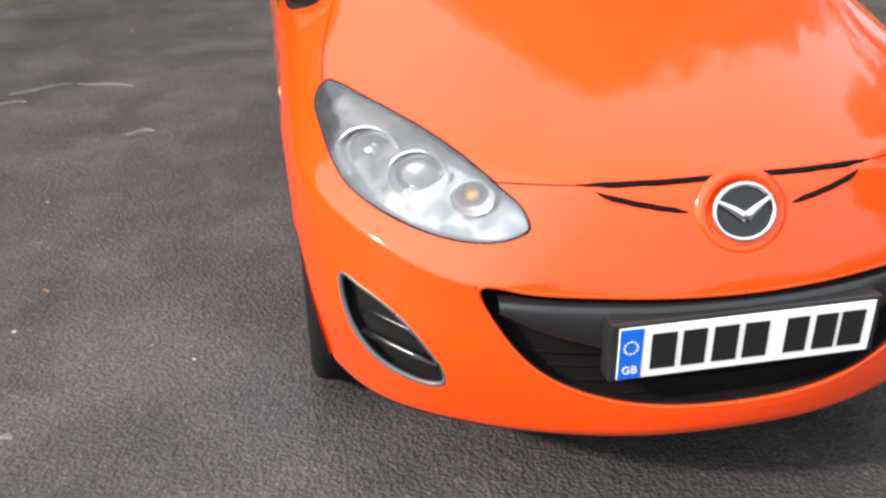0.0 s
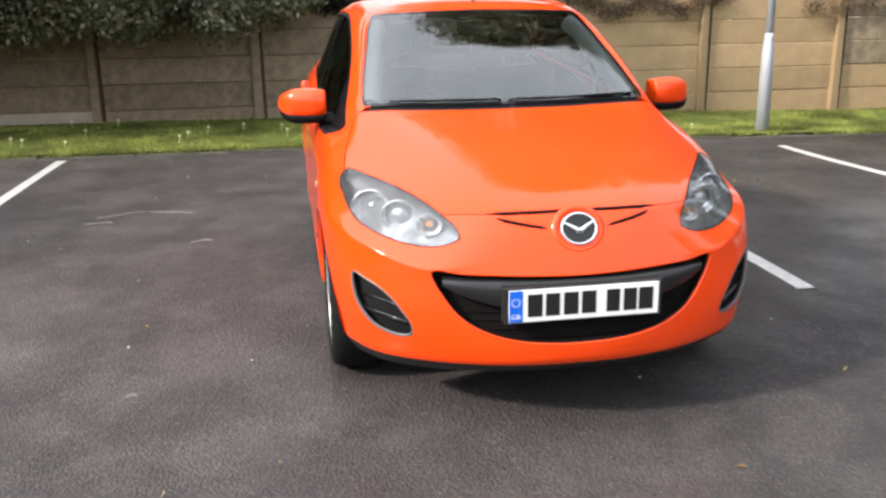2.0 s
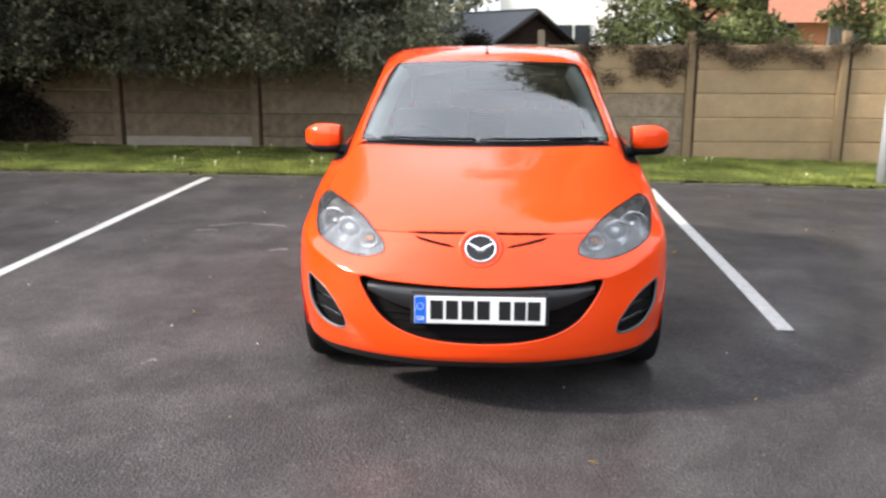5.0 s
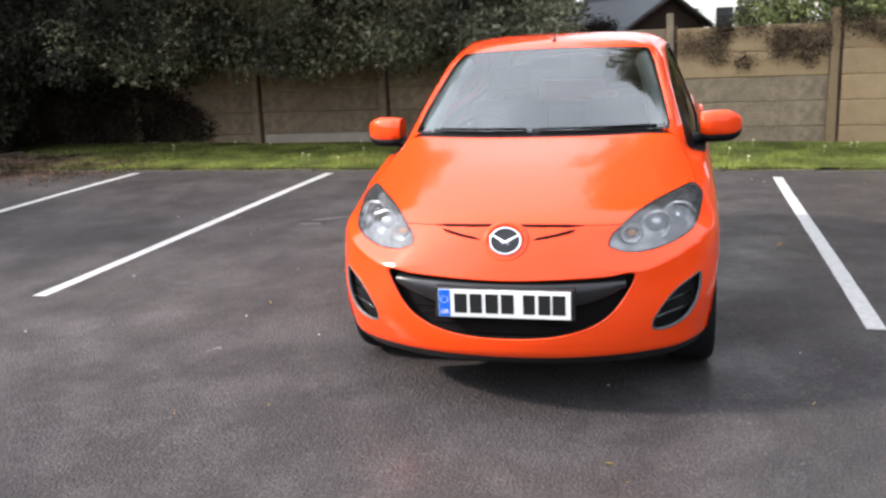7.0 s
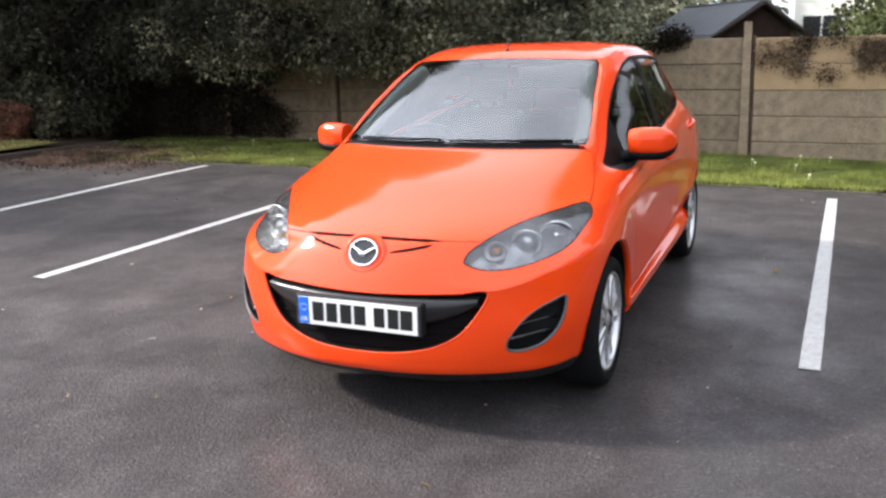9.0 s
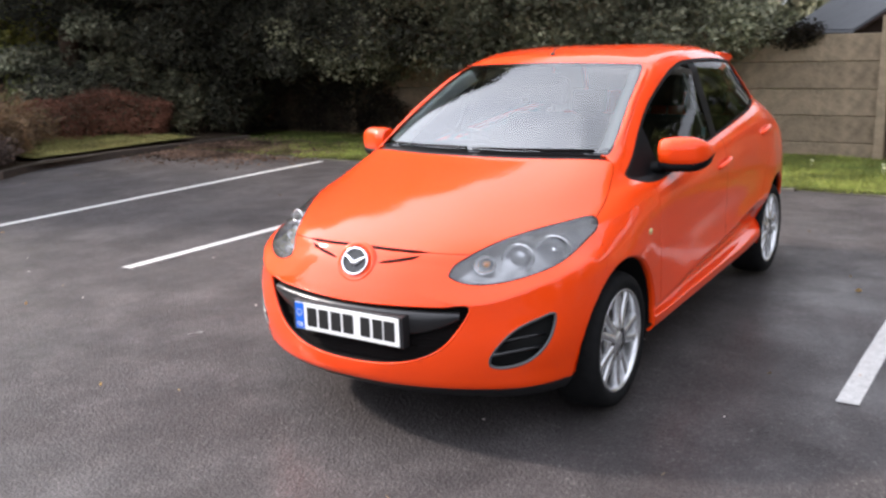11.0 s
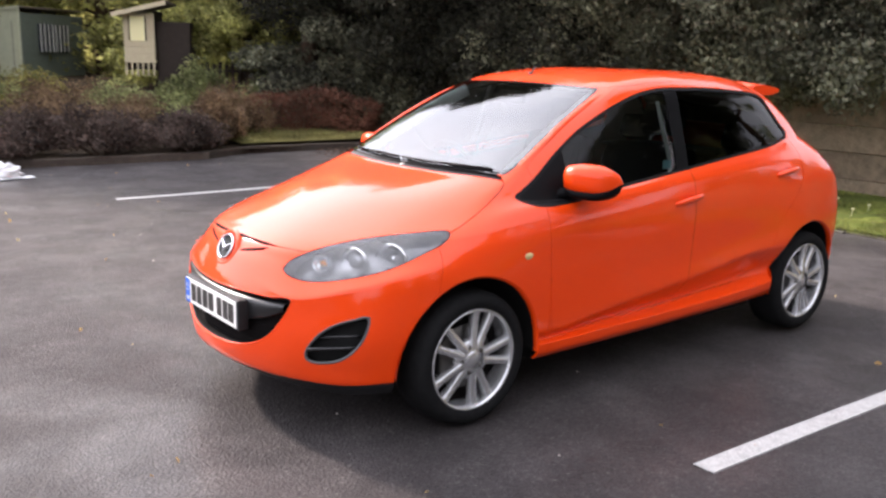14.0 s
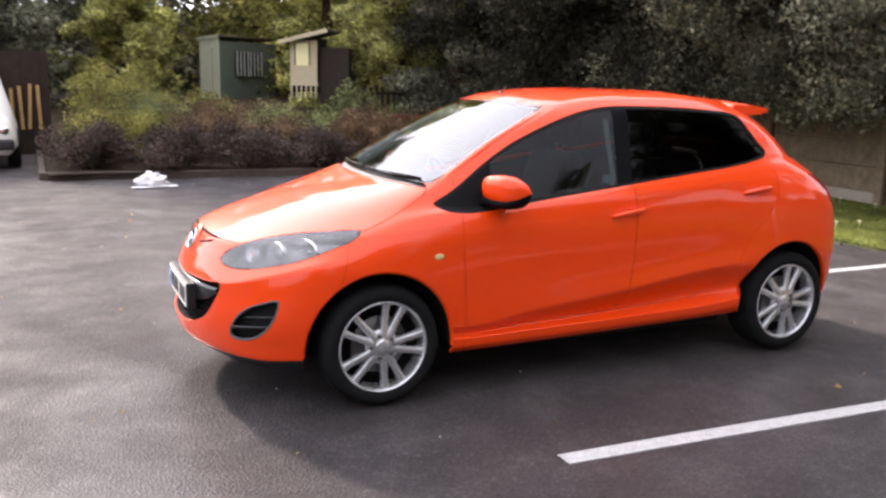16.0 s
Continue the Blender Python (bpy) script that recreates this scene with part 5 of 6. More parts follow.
for k in range(-8, 6):
    x = FIRST + SPACING * k
    y = FENCE_Y - .015 * x
    base = lift(x, y) - .10
    ob = new("fence_post", stain_shade_post if k < -1 else post_me)
    ob.parent = fence
    ob.matrix_basis = pose(x - .06, y, -.02 + .01 * math.sin(k * 2.0), .5 * math.sin(k), .5 * math.cos(k * 1.3), 0)
    ob = new("post_shade_strip", strip_me)
    ob.parent = fence
    ob.matrix_basis = pose(x - .06, y, -.02 + .01 * math.sin(k * 2.0), .5 * math.sin(k), .5 * math.cos(k * 1.3), 0)
    for j in range(-1, 5):
        z = .01 + .320 * j + .006 * math.sin(k)
        # left boards and right upper boards take the stained, shade-darkened concrete
        stained = k < -2 or k == -2 and j < 3 or k > 0 and j > 1
        ob = new("fence_board", boards[8 if (k, j) == (-5, 0) else (j + 3 * k) % 4 + (4 if stained else 0)])
        ob.parent = fence
        ob.matrix_basis = pose(x + SPACING / 2 - .06, y + .006 * math.sin(j * 5 + k), z - .15, .6 * math.sin(j * 3 + k), 0, 0)

# dry creeper left on the top of the fence
CREEP = leaf_mat("dry creeper", (.085, .058, .040), (.17, .125, .085), .7)
blobs = [(x + .08 * math.sin(x * 17), FENCE_Y - .06, 1.36 + .14 * math.sin(x * 5), .26 + .08 * math.sin(x * 3), .06, .20) for x in np.arange(.9, 2.8, .26)]
blobs += [(x, FENCE_Y - .06, z, .20, .05, .16) for x, z in ((1.25, 1.08), (1.6, 1.0), (2.0, 1.12), (2.35, 1.05), (2.6, 1.2))]
blobs += [(x, FENCE_Y - .10, 1.36 + .09 * math.sin(x * 7), .24 + .07 * math.sin(x * 4), .06, .15) for x in np.arange(3.1, 4.9, .24)]
blobs += [(x, FENCE_Y - .14, 1.32, .22, .05, .20) for x in np.arange(6.2, 9.5, .4)]
p = clump_points(rng, blobs, 13000, .02)
p[:, 1] = FENCE_Y - .015 * p[:, 0] - .035 - np.abs(p[:, 1] - FENCE_Y + .06) * .8
tagged(leaf_mesh("creeper", p, rng.uniform(.015, .042, 13000), .2, CREEP), "dry brown creeper on the fence top", "creeper", kind="stuff")

# dark leaves added to stand for deep shade in the fence corner
SHADE_IVY = leaf_mat("ivy dark as shade", (.030, .024, .016), (.075, .060, .042), .7)
n = 46000
px = -9.0 + 3.4 * rng.random(n) ** 1.15
pz = .10 + 1.55 * rng.random(n)
keep = px < -6.35 + .28 * np.sin(pz * 5) + .5 * (pz - .8) * (pz > .8) + .12 * rng.normal(size=n)
p = np.stack([px, np.abs(rng.normal(0, .05, n)), pz], 1)[keep]
blobs = [(x + .1 * math.sin(x * 13), 0, 1.50 + .08 * math.sin(x * 4.1), .26, .05, .14) for x in np.arange(-3.4, .2, .27)]
p = np.concatenate([p, np.abs(clump_points(rng, blobs, 6000, .02)) * [-1, 1, 1]])
p[:, 1] = FENCE_Y - .015 * p[:, 0] - .04 - p[:, 1]
tagged(leaf_mesh("ivy", p, rng.uniform(.025, .06, len(p)), .2, SHADE_IVY, droop=.5), "dark brown ivy standing for shade on the fence", "ivy", kind="stuff")

# lamp post
GALV = mat("galvanised steel", (.50, .52, .56), .42, .35, .5, vary=((9, .4, (.41, .43, .46)), (60, .3, (.63, .63, .63))))
lx, ly = 4.42, 6.80
post = thing("lamp_post", "pale grey galvanised steel lamp post in the verge", "lamp post", (lx, ly, lift(lx, ly)))
part("base_tube", tube_bm([(0, 0, -.1), (0, 0, .86), (0, 0, .95), (0, 0, 1.05), (0, 0, 1.10)], [.078, .066, .062, .050, .045], 20), GALV, post)
part("shaft", tube_bm([(0, 0, .95), (0, 0, 2.6), (0, 0, 4.1)], [.045, .041, .037], 16), GALV, post)
part("lantern", box_bm((-.10, -.55, 4.05), (.10, .06, 4.16), .04), GALV, post)

# planted bed along the far side, with its kerb
KERB = mat("kerb stone", (.076, .058, .046), .85, 0, .2, vary=((10, .6, (.036, .028, .023)), (60, .4, (.101, .086, .071))), bump=((60, .004),), rand=.15)
kerb = thing("bed_kerb", "low weathered brown kerb round a planted bed", "kerb", kind="structure")
bm = box_bm((-.05, -.44, -.1), (.05, .44, .100), .012)
me = bpy.data.meshes.new("kerb_stone")
bm.to_mesh(me)
bm.free()
me.materials.append(KERB)
line = [(-8.95, -.45), (-8.55, 3.6), (-8.9, 4.4), (-8.55, 7.0), (-8.4, 7.6)]
for (ax, ay), (bx, by_) in zip(line, line[1:]):
    d = math.hypot(bx - ax, by_ - ay)
    m = max(1, round(d / .88))
    for k in range(m):
        t = (k + .5) / m
        x, y = ax + (bx - ax) * t, ay + (by_ - ay) * t
        ob = new("kerb_stone", me)
        ob.parent = kerb
        ob.matrix_basis = pose(x, y, rise(x, y) + .005 * math.sin(k * 3), 0, 0, math.degrees(math.atan2(by_ - ay, bx - ax)) - 90 + math.sin(k))
for k in range(7):
    ob = new("kerb_stone", me)
    ob.parent = kerb
    ob.matrix_basis = pose(-9.35 - .88 * k, -.52, rise(-9, 0) + .004 * math.sin(k), 0, 0, 90)
BEDSOIL = mat("bed soil", (.045, .032, .022), .95, 0, .1, vary=((4, .6, (.07, .05, .03)), (25, .5, (.025, .02, .014))), bump=((30, .03),))
DRYGRASS = mat("yellowed grass", (.13, .115, .04), .95, 0, .1, vary=((5, .7, (.11, .12, .03)), (40, .5, (.22, .19, .07))), bump=((60, .02),))
bx_, by2 = np.linspace(-40, -8.72, 40), np.linspace(-.45, 16, 34)
tagged(part("bed", mesh_bm([(x, y, rise(x, y) + .09 + .02 * noise.noise((x, y, 0)) + .5 * min(1, max(0, (-12 - x) / 6))) for y in by2 for x in bx_], [(j * 40 + i, j * 40 + i + 1, (j + 1) * 40 + i + 1, (j + 1) * 40 + i) for j in range(33) for i in range(39)], True), BEDSOIL), "dark soil of the planted bed", "flower bed", kind="structure")
tagged(part("grass_strip", mesh_bm([(-8.95, 4.35, .17), (-8.66, 6.9, .20), (-9.6, 6.9, .22), (-10.9, 5.9, .23), (-11.0, 4.4, .22)], [(0, 1, 2, 3, 4)]), DRYGRASS), "yellowed grass strip in the bed", "grass", kind="structure")

DRYBLADE = leaf_mat("dry grass blades", (.15, .145, .05), (.27, .24, .10), .7)
r = np.random.default_rng(61)
p = np.stack([r.uniform(-10.9, -8.75, 9000), r.uniform(4.35, 6.9, 9000), np.full(9000, .19)], 1)
p = p[(p[:, 0] > -11 + .9 * np.clip(p[:, 1] - 5.6, 0, 2)) & (p[:, 0] < -8.95 + .11 * (p[:, 1] - 4.35))]
tagged(leaf_mesh("dry_grass", p, r.uniform(.03, .075, len(p)), .2, DRYBLADE, aspect=.12, droop=-1.6), "short yellowed grass in front of the hedge", "grass", kind="stuff")
BARK = mat("bark", (.085, .055, .038), .9, 0, .15, vary=((12, .6, (.04, .028, .02)),), bump=((30, .03),))
HEATHER = leaf_mat("heather", (.056, .043, .037), (.125, .088, .072), .7)
HEATHER2 = leaf_mat("russet heather", (.155, .098, .064), (.23, .158, .085), .7)
OLIVE = leaf_mat("olive shrub", (.22, .205, .058), (.39, .35, .11), .6, through=.55)
MIDGREEN = leaf_mat("green shrub", (.185, .215, .090), (.390, .405, .180), .6, through=.55)
RUST = leaf_mat("rust hedge", (.125, .052, .034), (.20, .095, .062), .7)
DARK = leaf_mat("dark evergreen", (.072, .076, .045), (.212, .206, .132), .62)
# near-black copy of the evergreen leaves paints shade into the corner plants
SHADED_YEW = leaf_mat("yew darkened for shade", (.020, .021, .015), (.066, .064, .044), .75)
DARK2 = leaf_mat("grey-green evergreen", (.109, .116, .076), (.294, .290, .200), .62)
LIGHT = leaf_mat("light conifer", (.31, .315, .105), (.58, .56, .22), .6, through=.6)


def shrub(name, label, x, y, z, w, d, h, n, leaf, material, seed, clumps=9, category="shrub", group=""):
    """A low shrub: short stems and a crown of many small leaves in uneven clumps."""
    r = np.random.default_rng(seed)
    t = thing(name, label, category, (x, y, z), group=group)
    bm = bmesh.new()
    blobs = []
    for k in range(clumps):
        a, q = r.uniform(0, 2 * math.pi), math.sqrt(r.random()) * .75
        cx, cy = q * math.cos(a) * w / 2, q * math.sin(a) * d / 2
        ch = h * (1 - .45 * q * q) * r.uniform(.72, 1.05)
        blobs.append((cx, cy, ch * .55, w * r.uniform(.2, .3), d * r.uniform(.2, .3), ch * .48))
        tube_bm([(cx * .2, cy * .2, -.05), (cx * .7, cy * .7, ch * .3), (cx, cy, ch * .7)], [.02, .014, .006], 5, bm)
    part("stem_tangle", bm, BARK, t)
    part_n = clump_points(r, blobs, n, .25)
    part_n[:, 2] = np.maximum(part_n[:, 2], .02)
    leaf_mesh("crown", part_n, r.uniform(leaf * .6, leaf * 1.3, n), .18, material, t)
    return t


BED = .10
for i, (x, y, w, d, h, m_, nm) in enumerate((
        (-9.40, .15, 1.0, 1.3, .78, HEATHER, "dark heather"), (-9.22, 1.25, 1.1, 1.3, .70, HEATHER, "dark heather"), (-9.08, 2.35, 1.2, 1.4, .72, HEATHER, "dark heather"),
        (-9.0, 3.35, 1.2, 1.4, .64, HEATHER, "dark heather"), (-9.55, 4.1, 1.0, 1.0, .85, HEATHER2, "russet"), (-10.4, 4.9, 1.2, 1.2, .95, HEATHER2, "brown"), (-10.5, 2.0, 1.3, 1.6, .86, HEATHER2, "russet heather"), (-10.6, 3.3, 1.3, 1.6, .80, HEATHER2, "russet heather"),
        (-10.3, .28, 1.1, 1.1, 1.05, OLIVE, "yellow-green"), (-10.7, 1.0, 1.4, 1.5, 1.02, OLIVE, "yellow-green"), (-11.6, 2.2, 1.4, 1.8, 1.05, HEATHER2, "russet"),
        (-11.8, 3.6, 1.5, 1.7, 1.0, MIDGREEN, "green"), (-11.9, 1.2, 1.5, 1.5, 1.45, MIDGREEN, "green"), (-12.6, .85, 1.6, 1.6, 1.85, OLIVE, "tall yellow-green"), (-13.4, 2.2, 1.6, 2.0, 1.15, OLIVE, "yellow-green"), (-13.0, 3.8, 1.6, 1.6, .95, HEATHER2, "russet"))):
    shrub("shrub", f"{nm} shrub with fine leaves in the planted bed", x, y, BED + rise(x, y) + .4 * min(1, max(0, (-12 - x) / 6)), w, d, h, 7000, .05, m_, 40 + i, group="bed shrubs")

# clipped rust-coloured hedge
r = np.random.default_rng(9)
hedge = thing("clipped_hedge", "rust-coloured clipped hedge behind yellowed grass", "hedge", (-10.35, 6.35, .2), 52)
q = r.random((16000, 3)) * [2.1, .8, .62] - [1.05, .4, 0]
face = r.integers(0, 5, 16000)
for f_, (ax_, val) in enumerate(((0, -1.05), (0, 1.05), (1, -.4), (1, .4), (2, .62))):
    sel = (face == f_) & (r.random(16000) < .8)
    q[sel, ax_] = val + r.normal(0, .045, sel.sum())
q[:, 2] *= 1 - .18 * np.abs(q[:, 0] / 1.05) ** 3
q += .06 * np.stack([np.sin(q[:, 2] * 9 + q[:, 0] * 4), np.sin(q[:, 0] * 7), np.sin(q[:, 0] * 5 + 1)], 1)
leaf_mesh("crown", q, r.uniform(.025, .05, 16000), .2, RUST, hedge)
bm = bmesh.new()
for k in range(8):
    tube_bm([(-.95 + .27 * k, 0, -.1), (-.95 + .27 * k + .05, .03, .5)], .014, 5, bm)
part("stem_tangle", bm, BARK, hedge)


def tree(name, label, x, y, z, h, w, n, leaf, material, seed, low=.12, trunk=.16, conifer=False, lean=(0, 0), aspect=.5):
    """A tree with a tapered trunk, limbs and a crown of leaf clumps at the limbs' ends."""
    r = np.random.default_rng(seed)
    t = thing(name, label, "tree", (x, y, z))
    bm = bmesh.new()
    top = np.array([lean[0], lean[1], h * .93])
    stem = lambda k: (top[0] * max(0, (k - .28) / .72), top[1] * max(0, (k - .28) / .72))
    tube_bm([(stem(k)[0] + .08 * math.sin(3 * k + seed), stem(k)[1] + .08 * math.cos(4 * k + seed), h * .93 * k - .1) for k in np.linspace(0, 1, 7)], [trunk * (1 - .85 * k) for k in np.linspace(0, 1, 7)], 9, bm)
    blobs = []
    limbs = int(16 + h * 3)
    for k in range(limbs):
        f = low + (1 - low) * (k + r.random()) / limbs
        a = k * 2.4 + r.uniform(-.4, .4)
        reach = w / 2 * ((1 - f) ** .7 if conifer else math.sin(math.pi * (.22 + .72 * f)) ** .6) * r.uniform(.65, 1.08)
        bz = h * f
        bx, by = top[0] * f ** .6, top[1] * f ** .6
        ex, ey = bx + reach * math.cos(a), by + reach * math.sin(a)
        ez = bz + (reach * (-.25 if conifer else .22)) * r.uniform(.4, 1.2)
        tube_bm([(*stem(f), bz * .92), ((bx + ex) / 2, (by + ey) / 2, (bz + ez) / 2 + .1), (ex, ey, ez)], [trunk * .34 * (1 - .6 * f), trunk * .2 * (1 - .6 * f), .008], 5, bm)
        for c, size in ((.55, .8), (.85, 1.0), (1.08, .7)):
            q = size * r.uniform(.75, 1.2) * (.16 * w if not conifer else .13 * w + .1)
            blobs.append((bx + (ex - bx) * c + r.normal(0, .12), by + (ey - by) * c + r.normal(0, .12), bz + (ez - bz) * c + r.normal(0, .1), q, q, q * (.5 if conifer else .62)))
    if lean[1] < -1:
        # low boughs that droop over the fence
        for k in range(24):
            ex, ey, ez = w * (k / 23 - .5) * .95 + r.normal(0, .12), lean[1] - r.uniform(-.5, .35), r.uniform(1.25, 1.75)
            mz = r.uniform(2.2, 2.8)
            tube_bm([(*stem(.4), h * .38), (ex * .55, ey * .75, mz + .25), (ex, ey, ez)], [trunk * .25, trunk * .14, .007], 5, bm)
            for c in (0, .33, .66, 1):
                q = r.uniform(.34, .56)
                blobs.append((ex * (.6 + .4 * c) + r.normal(0, .1), ey * (.8 + .2 * c) + r.normal(0, .12), mz + (ez - mz) * c, q, q, q * .75))
    part("trunk", bm, BARK, t)
    p = clump_points(r, blobs, n, .2)
    high = p[:, 2] > 3.9
    p = p[~high | (r.random(n) < .38)]
    size = r.uniform(leaf * .6, leaf * 1.35, len(p)) * np.where(p[:, 2] > 3.9, 1.6, 1)
    leaf_mesh("crown", p, size, .15, material, t, aspect=aspect, droop=.5 if conifer else .25)
    return t


# evergreens behind the fence and round the corner of the car park
# place, height, width, leaves, leaf size, foliage, foot of the crown, conifer, reach over the fence
FENCE_TREES = (
    (-8.9, 9.6, 8.2, 5.2, 160000, .080, SHADED_YEW, .06, False, -1.2),
    (-6.9, 9.7, 7.4, 5.2, 220000, .070, SHADED_YEW, .29, False, -1.8),
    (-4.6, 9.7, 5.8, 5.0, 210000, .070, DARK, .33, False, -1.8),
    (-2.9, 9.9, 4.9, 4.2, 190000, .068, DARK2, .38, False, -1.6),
    (-11.2, 8.6, 9.0, 5.2, 140000, .085, SHADED_YEW, .01, False, 0),
    (-12.4, 8.2, 8.2, 4.2, 120000, .085, DARK2, .02, True, 0))
CORNER_TREES = (
    (-12.3, 7.3, 6.5, 2.6, 16000, .09, LIGHT, .42, False, 0),
    (-14.8, 8.6, 7.0, 4.8, 36000, .13, LIGHT, .02, True, 0),
    (-10.4, 11.2, 8.5, 5.5, 36000, .15, SHADED_YEW, .02, False, 0),
    (-17.6, 6.3, 6.0, 2.8, 26000, .12, LIGHT, .02, True, 0),
    # these two have unseen tops raised to shade the asphalt
    (-27.0, 8.0, 11.0, 7.0, 26000, .26, LIGHT, .03, False, 0),
    (-28.5, 2.6, 12.5, 7.5, 28000, .28, DARK2, .03, False, 0),
    (-19.0, 1.6, 3.4, 2.5, 26000, .12, LIGHT, .05, False, 0))
BED_TREES = (
    # this and the (-24.0, -7.5) tree have unseen tops raised to shade the asphalt
    (-23.5, -1.6, 11.0, 7.0, 28000, .26, DARK2, .03, False, 0),
    (-18.5, -2.4, 5.0, 4.5, 24000, .15, DARK2, .03, False, 0),
    (-21.5, 9.8, 10.0, 5.5, 28000, .24, LIGHT, .02, True, 0),
    (-24.0, -7.5, 11.0, 7.0, 26000, .28, DARK2, .05, False, 0),
    (-14.2, 7.0, 5.2, 2.9, 34000, .10, LIGHT, .20, False, 0),
    (4.3, 11.9, 14.5, 7.8, 70000, .18, DARK2, .42, False, 0))
SKYLINE_TREES = (
    # unseen: the first four block sky light and darken reflections on the car
    (16.5, 2.5, 10.0, 6.5, 15000, .30, DARK2, .12, False, 0),
    (16.0, -4.5, 9.0, 6.5, 15000, .30, DARK, .10, False, 0),
    (16.0, 9.5, 11.5, 6.5, 16000, .30, DARK2, .20, False, 0),
    (9.5, 14.0, 13.0, 7.5, 50000, .20, DARK2, .37, False, 0),
    (-3.6, 13.0, 7.0, 5.0, 30000, .18, DARK, .1, False, 0),
    (3.1, 10.6, 3.4, 2.6, 22000, .085, MIDGREEN, .30, False, 0),
    (6.4, 10.8, 4.4, 3.0, 24000, .10, MIDGREEN, .22, True, 0))
for i, (x, y, h, w, n, leaf, m_, low, con, over) in enumerate(FENCE_TREES + CORNER_TREES + BED_TREES + SKYLINE_TREES):
    dark = m_ in (DARK, DARK2, SHADED_YEW)
    tree("evergreen_tree" if dark else "garden_tree", "dense dark evergreen tree beyond the car park" if dark else "leafy light green tree beyond the car park", x, y, .05, h, w, n, leaf, m_, 100 + i, low, .15 + .01 * h, con, (0, over))
for i, (x, y, w, d, h, m_) in enumerate(((-9.0, 8.3, 1.4, 1.3, 1.3, SHADED_YEW), (-9.7, 7.7, 1.8, 1.4, 1.2, DARK), (-11.1, 7.5, 1.8, 1.3, 1.6, DARK), (-12.0, 6.2, 1.5, 1.3, .9, MIDGREEN), (-13.4, 5.4, 1.8, 1.6, 1.2, MIDGREEN))):
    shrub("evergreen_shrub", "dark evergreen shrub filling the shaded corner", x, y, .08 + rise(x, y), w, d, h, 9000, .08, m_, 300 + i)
# belt added, mostly out of view, to close the horizon in reflections
far = []
r = np.random.default_rng(77)
for k in range(190):
    a = 2 * math.pi * k / 190 + r.uniform(-.02, .02)
    rad = r.uniform(32, 37)
    if math.sin(a) > .78 and math.cos(a) > -.02:
        continue
    hh = r.uniform(3.2, 5.2) * (1.0 if math.sin(a) > -.2 else .8)
    far.append((rad * math.cos(a), rad * math.sin(a), hh * .5, 1.9, 1.9, hh * .55))
tagged(leaf_mesh("far_trees", clump_points(r, far, 90000, .3), r.uniform(.3, .65, 90000), .2, DARK2), "belt of dark trees added round the car park", "trees", kind="stuff")

# hen house on legs, and a green shed, among the trees
DARKPANE = mat("window pane", (.03, .035, .04), .08, 0, .5)
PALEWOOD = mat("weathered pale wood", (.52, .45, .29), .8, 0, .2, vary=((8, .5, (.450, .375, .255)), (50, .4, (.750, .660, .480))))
DARKWOOD = mat("dark wood and shaded walls", (.034, .026, .021), .8, 0, .2, vary=((10, .5, (.050, .038, .030)),))
FELT = mat("roofing felt", (.20, .17, .14), .9, 0, .1, vary=((6, .5, (.13, .11, .10)),))
CREAM = mat("cream board", (.92, .84, .46), .5)
GREENPAINT = mat("faded green paint", (.60, .62, .43), .7, vary=((6, .5, (.46, .50, .33)), (30, .4, (.68, .68, .52))))
SHED_SHADE = mat("green boarding darkened for shade", (.12, .145, .115), .8, vary=((8, .5, (.08, .10, .078)),))
WHITEWOOD = mat("white painted wood", (.7, .7, .66), .6, vary=((20, .4, (.55, .55, .5)),))
hh = thing("hen_house", "small pale wooden hen house on legs", "hen house", (-14.35, 4.75, .75), -30)
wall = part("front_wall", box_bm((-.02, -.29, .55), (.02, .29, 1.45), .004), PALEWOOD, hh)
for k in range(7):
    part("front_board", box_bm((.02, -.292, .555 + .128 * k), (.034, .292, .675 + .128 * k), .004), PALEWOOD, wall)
part("window_board", box_bm((.034, -.18, .92), (.046, .12, 1.39), .004), CREAM, hh, "pale cream window board")
for y in (-.195, .115):
    part("window_batten", box_bm((.034, y, .93), (.052, y + .025, 1.40), .004), DARKWOOD, hh)
# dark side and back walls and annexe paint in the shaded sides
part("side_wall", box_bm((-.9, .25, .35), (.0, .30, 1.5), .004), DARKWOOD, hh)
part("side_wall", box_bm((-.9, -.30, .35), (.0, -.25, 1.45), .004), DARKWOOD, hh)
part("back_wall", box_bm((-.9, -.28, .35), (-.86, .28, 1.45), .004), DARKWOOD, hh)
part("shaded_annexe", box_bm((-.95, .30, .1), (-.1, .95, 1.30), .01), DARKWOOD, hh)
for k in range(6):
    part("leg", box_bm((.0, -.28 + .104 * k, .25), (.03, -.245 + .104 * k, .56), .004), PALEWOOD, hh)
part("floor", box_bm((-.9, -.30, .50), (.04, .30, .56), .004), PALEWOOD, hh)
bm = box_bm((-1.05, -.48, -.02), (.26, .58, .03), .006)
bm.transform(Matrix.Translation((0, 0, 1.52)) @ Matrix.Rotation(radians(14), 4, "X"))
part("roof", bm, FELT, hh)
bm = box_bm((.26, -.48, -.05), (.285, .58, .035), .004)
bm.transform(Matrix.Translation((0, 0, 1.52)) @ Matrix.Rotation(radians(14), 4, "X"))
part("fascia", bm, PALEWOOD, hh)
sh = thing("garden_shed", "faded green wooden garden shed among trees", "shed", (-25.0, 4.7, .6), -50)
front = part("front_wall", box_bm((-.03, -.37, 0), (.03, .37, 1.95), .006), GREENPAINT, sh)
for k in range(9):
    part("front_board", box_bm((.03, -.37 + .082 * k, .02), (.042, -.295 + .082 * k, 1.93), .004), GREENPAINT, front)
